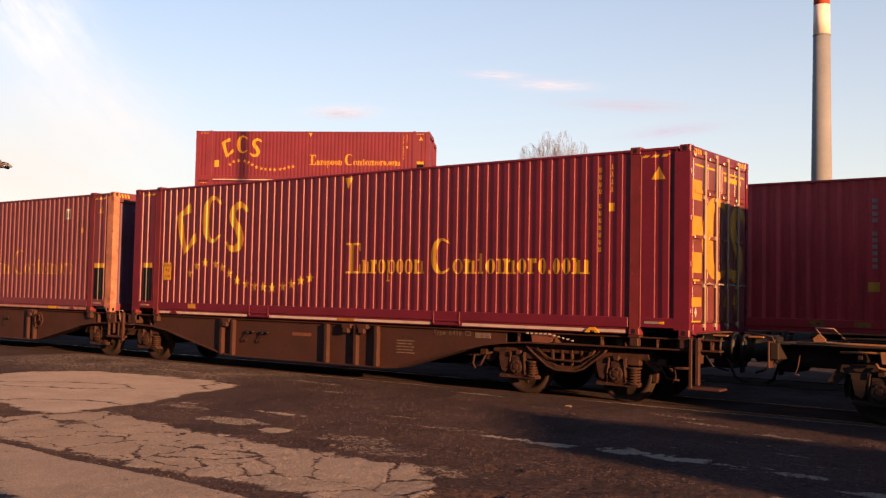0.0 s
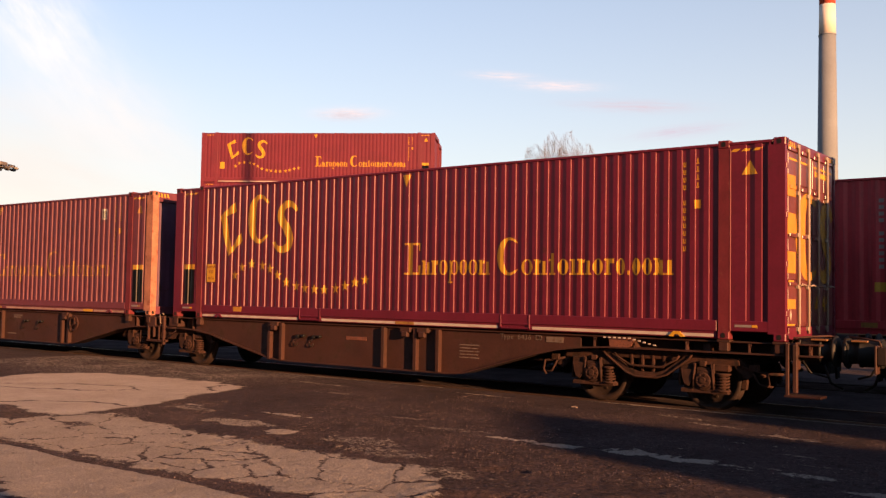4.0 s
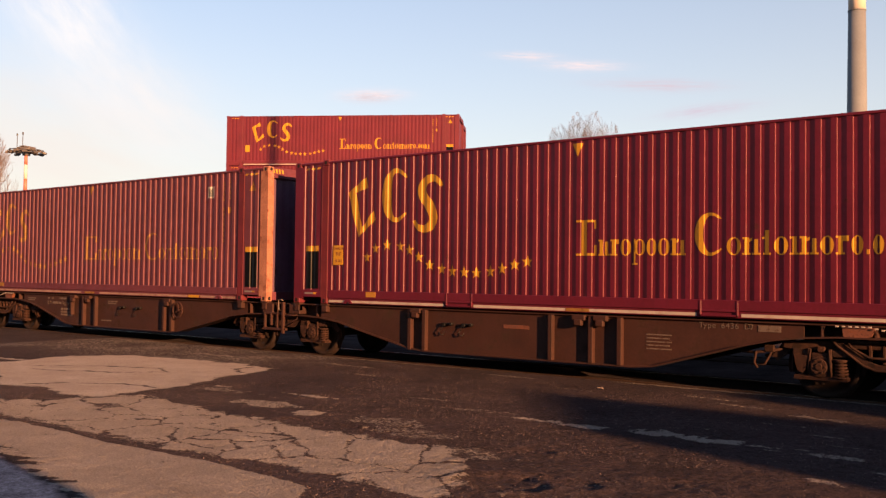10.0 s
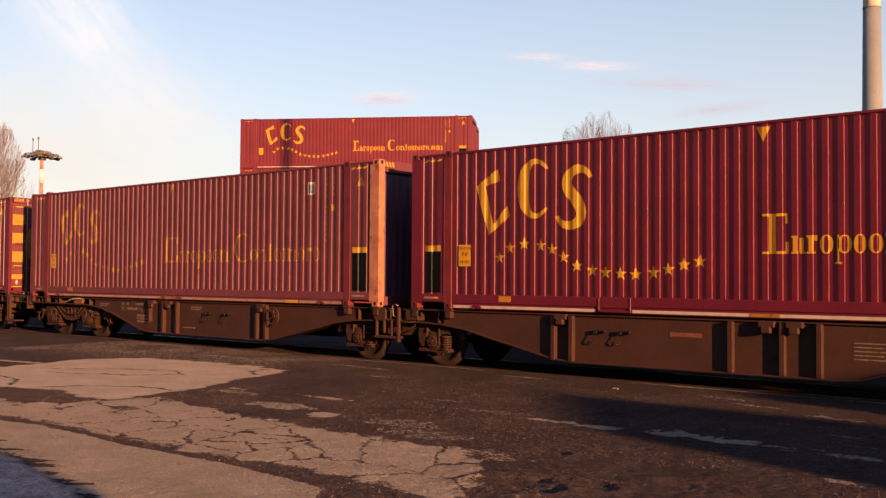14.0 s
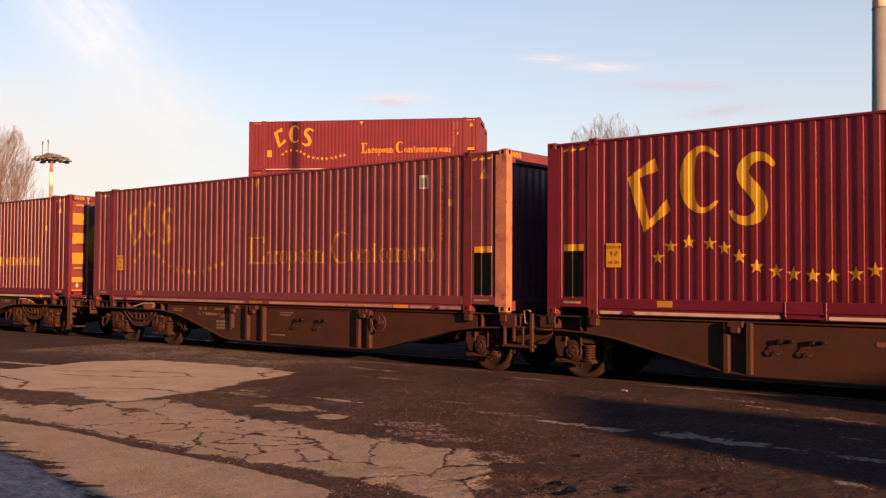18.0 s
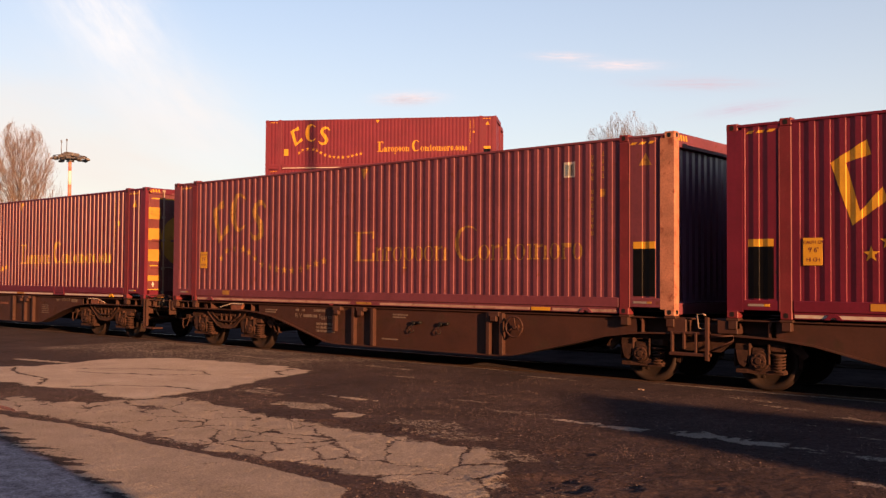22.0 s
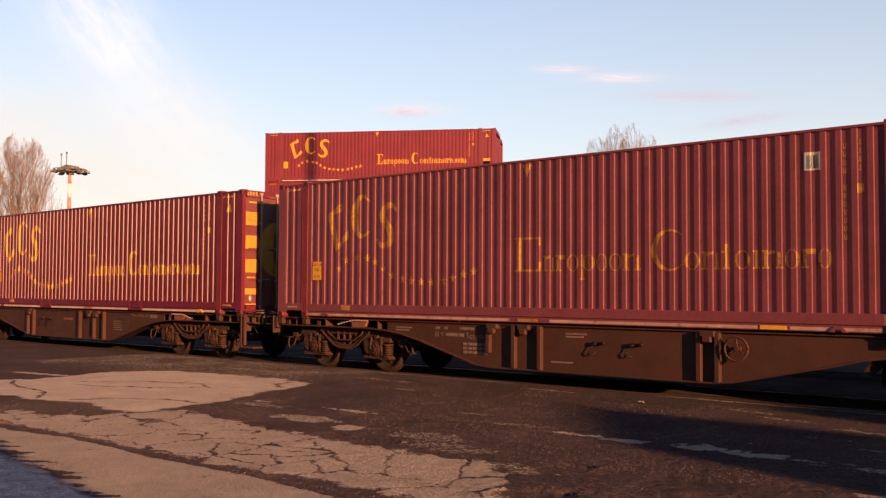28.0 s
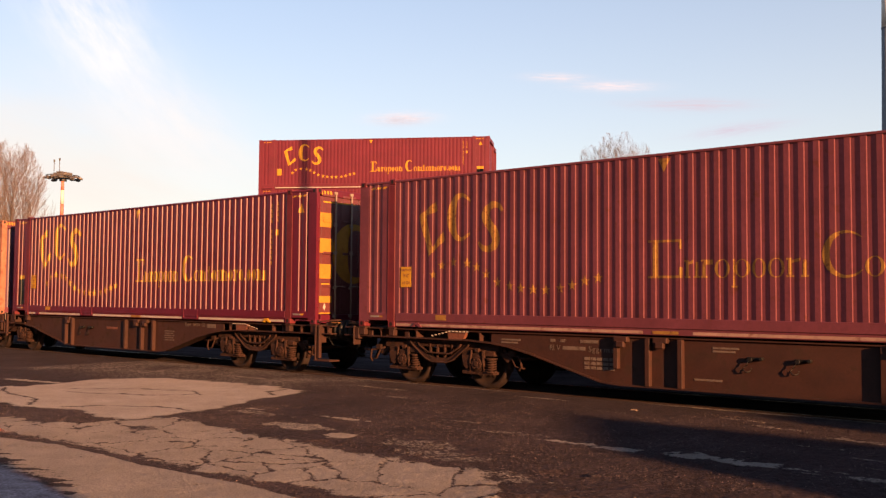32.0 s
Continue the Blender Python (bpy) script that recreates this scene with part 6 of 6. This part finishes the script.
# a second mast, unseen down the yard, set to throw its shadow on the stack
pole = thing("light_mast", pose(20.2, 3.65, 0), "unseen plain grey mast between the tracks, shading the stack", "light mast")
part("shaft", Geo().lathe([(0.34, 0), (0.24, 12.0), (0.16, 26.0)], (0, 0, 0), "z", 16), LAMP_GREY, pole)
part("foot", Geo().lathe([(0.52, 0), (0.52, 0.06), (0.35, 0.10)], (0, 0, 0), "z", 16), LAMP_GREY, pole)

# bare trees
BARK = material("grey_brown_bark", (0.0988, 0.0722, 0.057), 0.9, vary=0.2, scale=6)
TWIG = material("pale_brown_twigs", (0.114, 0.0798, 0.0608), 0.9, vary=0.15, scale=4)


def bare_tree(az, dist, height, spread, seed, label, upright=0.75, stems=22, fork=0.0):
    """A bare tree: limbs that rise from the trunk inside an egg-shaped crown, each broken up into fine twigs."""
    x, y = away(az, dist)
    t = thing("tree", pose(x, y, 0), label, "tree", "bare trees")
    r = random.Random(seed)
    trunk, limbs, twigs = Geo(), Geo(), Geo()
    trunk.tube([(0.1 * math.sin(k), 0.1 * math.cos(k * 1.7), height * 0.8 * k / 8) for k in range(9)], 0.2, 9, [0.011 * height * (1 - 0.115 * k) for k in range(9)])

    def edge(z):
        """The crown's half width at a height."""
        u = min(max((z / height - 0.16) / 0.84, 0.0), 1.0)
        if fork:
            return spread * math.sqrt(max(0.0, 1 - ((z / height - 0.5 - fork / 2) / (0.5 - fork / 2)) ** 2)) + 0.03
        return spread * math.sin(math.pi * u ** 0.75) ** 0.7 + 0.05

    def grow(p, d, length, rad, level):
        n = 4 if level < 2 else 2
        pts = [p]
        for i in range(n):
            d = (d + Vector((r.gauss(0, 0.09), r.gauss(0, 0.09), 0.20 * upright))).normalized()
            q = pts[-1] + d * (length / n)
            if math.hypot(q.x, q.y) > edge(q.z) * r.uniform(0.92, 1.10) or q.z > height:
                break
            pts.append(q)
        if len(pts) < 2:
            return
        n = len(pts) - 1
        (limbs if level < 1 else twigs).tube(pts, rad, 5 if level < 1 else 3, [rad * (1 - 0.75 * i / n) for i in range(n + 1)])
        if level < 3:
            kids = ((5, 4, 3) if fork else (9, 6, 4))[level]
            for k in range(kids):
                u = 0.15 + 0.83 * (k + r.random()) / kids
                j = min(n - 1, int(u * n))
                q = pts[j].lerp(pts[j + 1], u * n - j)
                side = Vector((r.gauss(0, 1), r.gauss(0, 1), r.gauss(0.35, 0.5))).normalized()
                grow(q, (d * 0.85 + side * 0.55).normalized(), length * r.uniform(0.40, 0.60) * (1.15 - 0.4 * u), max(rad * 0.46, 0.0058 if fork else 0.006), level + 1)

    for k in range(0 if fork else stems):
        u = 0.16 + 0.80 * k / stems
        a = k * 2.4 + r.random()
        d = Vector((math.cos(a), math.sin(a), 0.9 + 1.1 * upright)).normalized()
        grow(Vector((0, 0, height * 0.8 * u)), d, height * (1.02 - u * 0.8) * 0.62, 0.011 * height * (1 - 0.8 * u) * 0.42, 0)
    if fork:
        for k in range(stems):
            a, lean = k * 2.4 + r.random(), math.sqrt((k + 0.5) / stems) * 1.05
            d = Vector((math.cos(a) * math.sin(lean), math.sin(a) * math.sin(lean), math.cos(lean)))
            grow(Vector((0, 0, height * (fork + 0.25 * (1 - fork) * r.random()))), d, height * (1 - fork) * 0.95, 0.016, 0)
    part("trunk", trunk, BARK, t)
    part("limb_mass", limbs, BARK, t)
    tagged(part("crown", twigs, TWIG, t), kind="stuff")
    return t


bare_tree(65.0, 90, 15.9, 3.5, 1, "wide bare tree with a dense rounded crown of upright twigs", 0.58, 34)
bare_tree(67.6, 92, 15.6, 3.3, 2, "bare tree with a rounded crown beside another", 0.62, 26)
bare_tree(29.95, 84, 16.45, 1.15, 11, "bare round-crowned tree behind the yard", 0.3, 13, 0.74)
bare_tree(30.85, 85, 16.5, 1.2, 14, "bare round-crowned tree beside another behind the yard", 0.3, 13, 0.74)
bare_tree(32.0, 87, 15.85, 1.1, 17, "small bare tree behind the yard", 0.3, 9, 0.76)
bare_tree(29.05, 86, 15.8, 1.1, 19, "low bare tree beside two taller ones behind the yard", 0.3, 10, 0.76)
bare_tree(28.0, 88, 15.3, 0.8, 23, "slim bare tree at the end of a row behind the yard", 0.3, 8, 0.78)

# an unseen wall added behind the camera, its edge shaped to shadow the apron
rough = [(-13.68 - max(0.0, z - 2.45) * 0.70 + 0.12 * noise.noise((0, 0, z * 9.0)) + 0.14 * noise.noise((3, 0, z * 31.0)), z) for z in [0.02 * i for i in range(182)]]
sh = Geo().prism([(-24.0, 0.0)] + rough + [(-24.0, 3.62)], "x", 5.8, 6.2)
sh.box(6.2, 13.0, -24.0, -16.2, -0.1, 3.1, 0.02)
tagged(part("wall_behind", sh, MASONRY), "unseen rough-edged wall that shadows the apron", "wall", kind="structure")

# an unseen long hall, added behind the camera to hold back low sky light
g = Geo().box(-140.0, 6.0, -52.0, -36.0, -0.1, 15.0, 0.05)
tagged(part("wall_hall", g, MASONRY), "unseen long hall that holds back low sky light", "wall", kind="structure")

# unseen gabled shed and taller block down the yard, added to shade the tracks
g = Geo().prism([(-15.64, -0.1), (-15.64, 7.0), (-13.75, 7.35), (-11.6, 5.9), (-11.6, -0.1)], "x", 30.0, 44.0)
tagged(part("wall_shed", g, MASONRY), "unseen gabled shed that shades the ground strip", "wall", kind="structure")
g = Geo().box(31.0, 37.0, -9.0, -3.4, -0.1, 12.0, 0.03).box(31.2, 36.8, -11.9, -9.0, -0.1, 7.2, 0.03)
tagged(part("wall_block", g, MASONRY), "unseen tall block that shades the tracks", "wall", kind="structure")

motions()
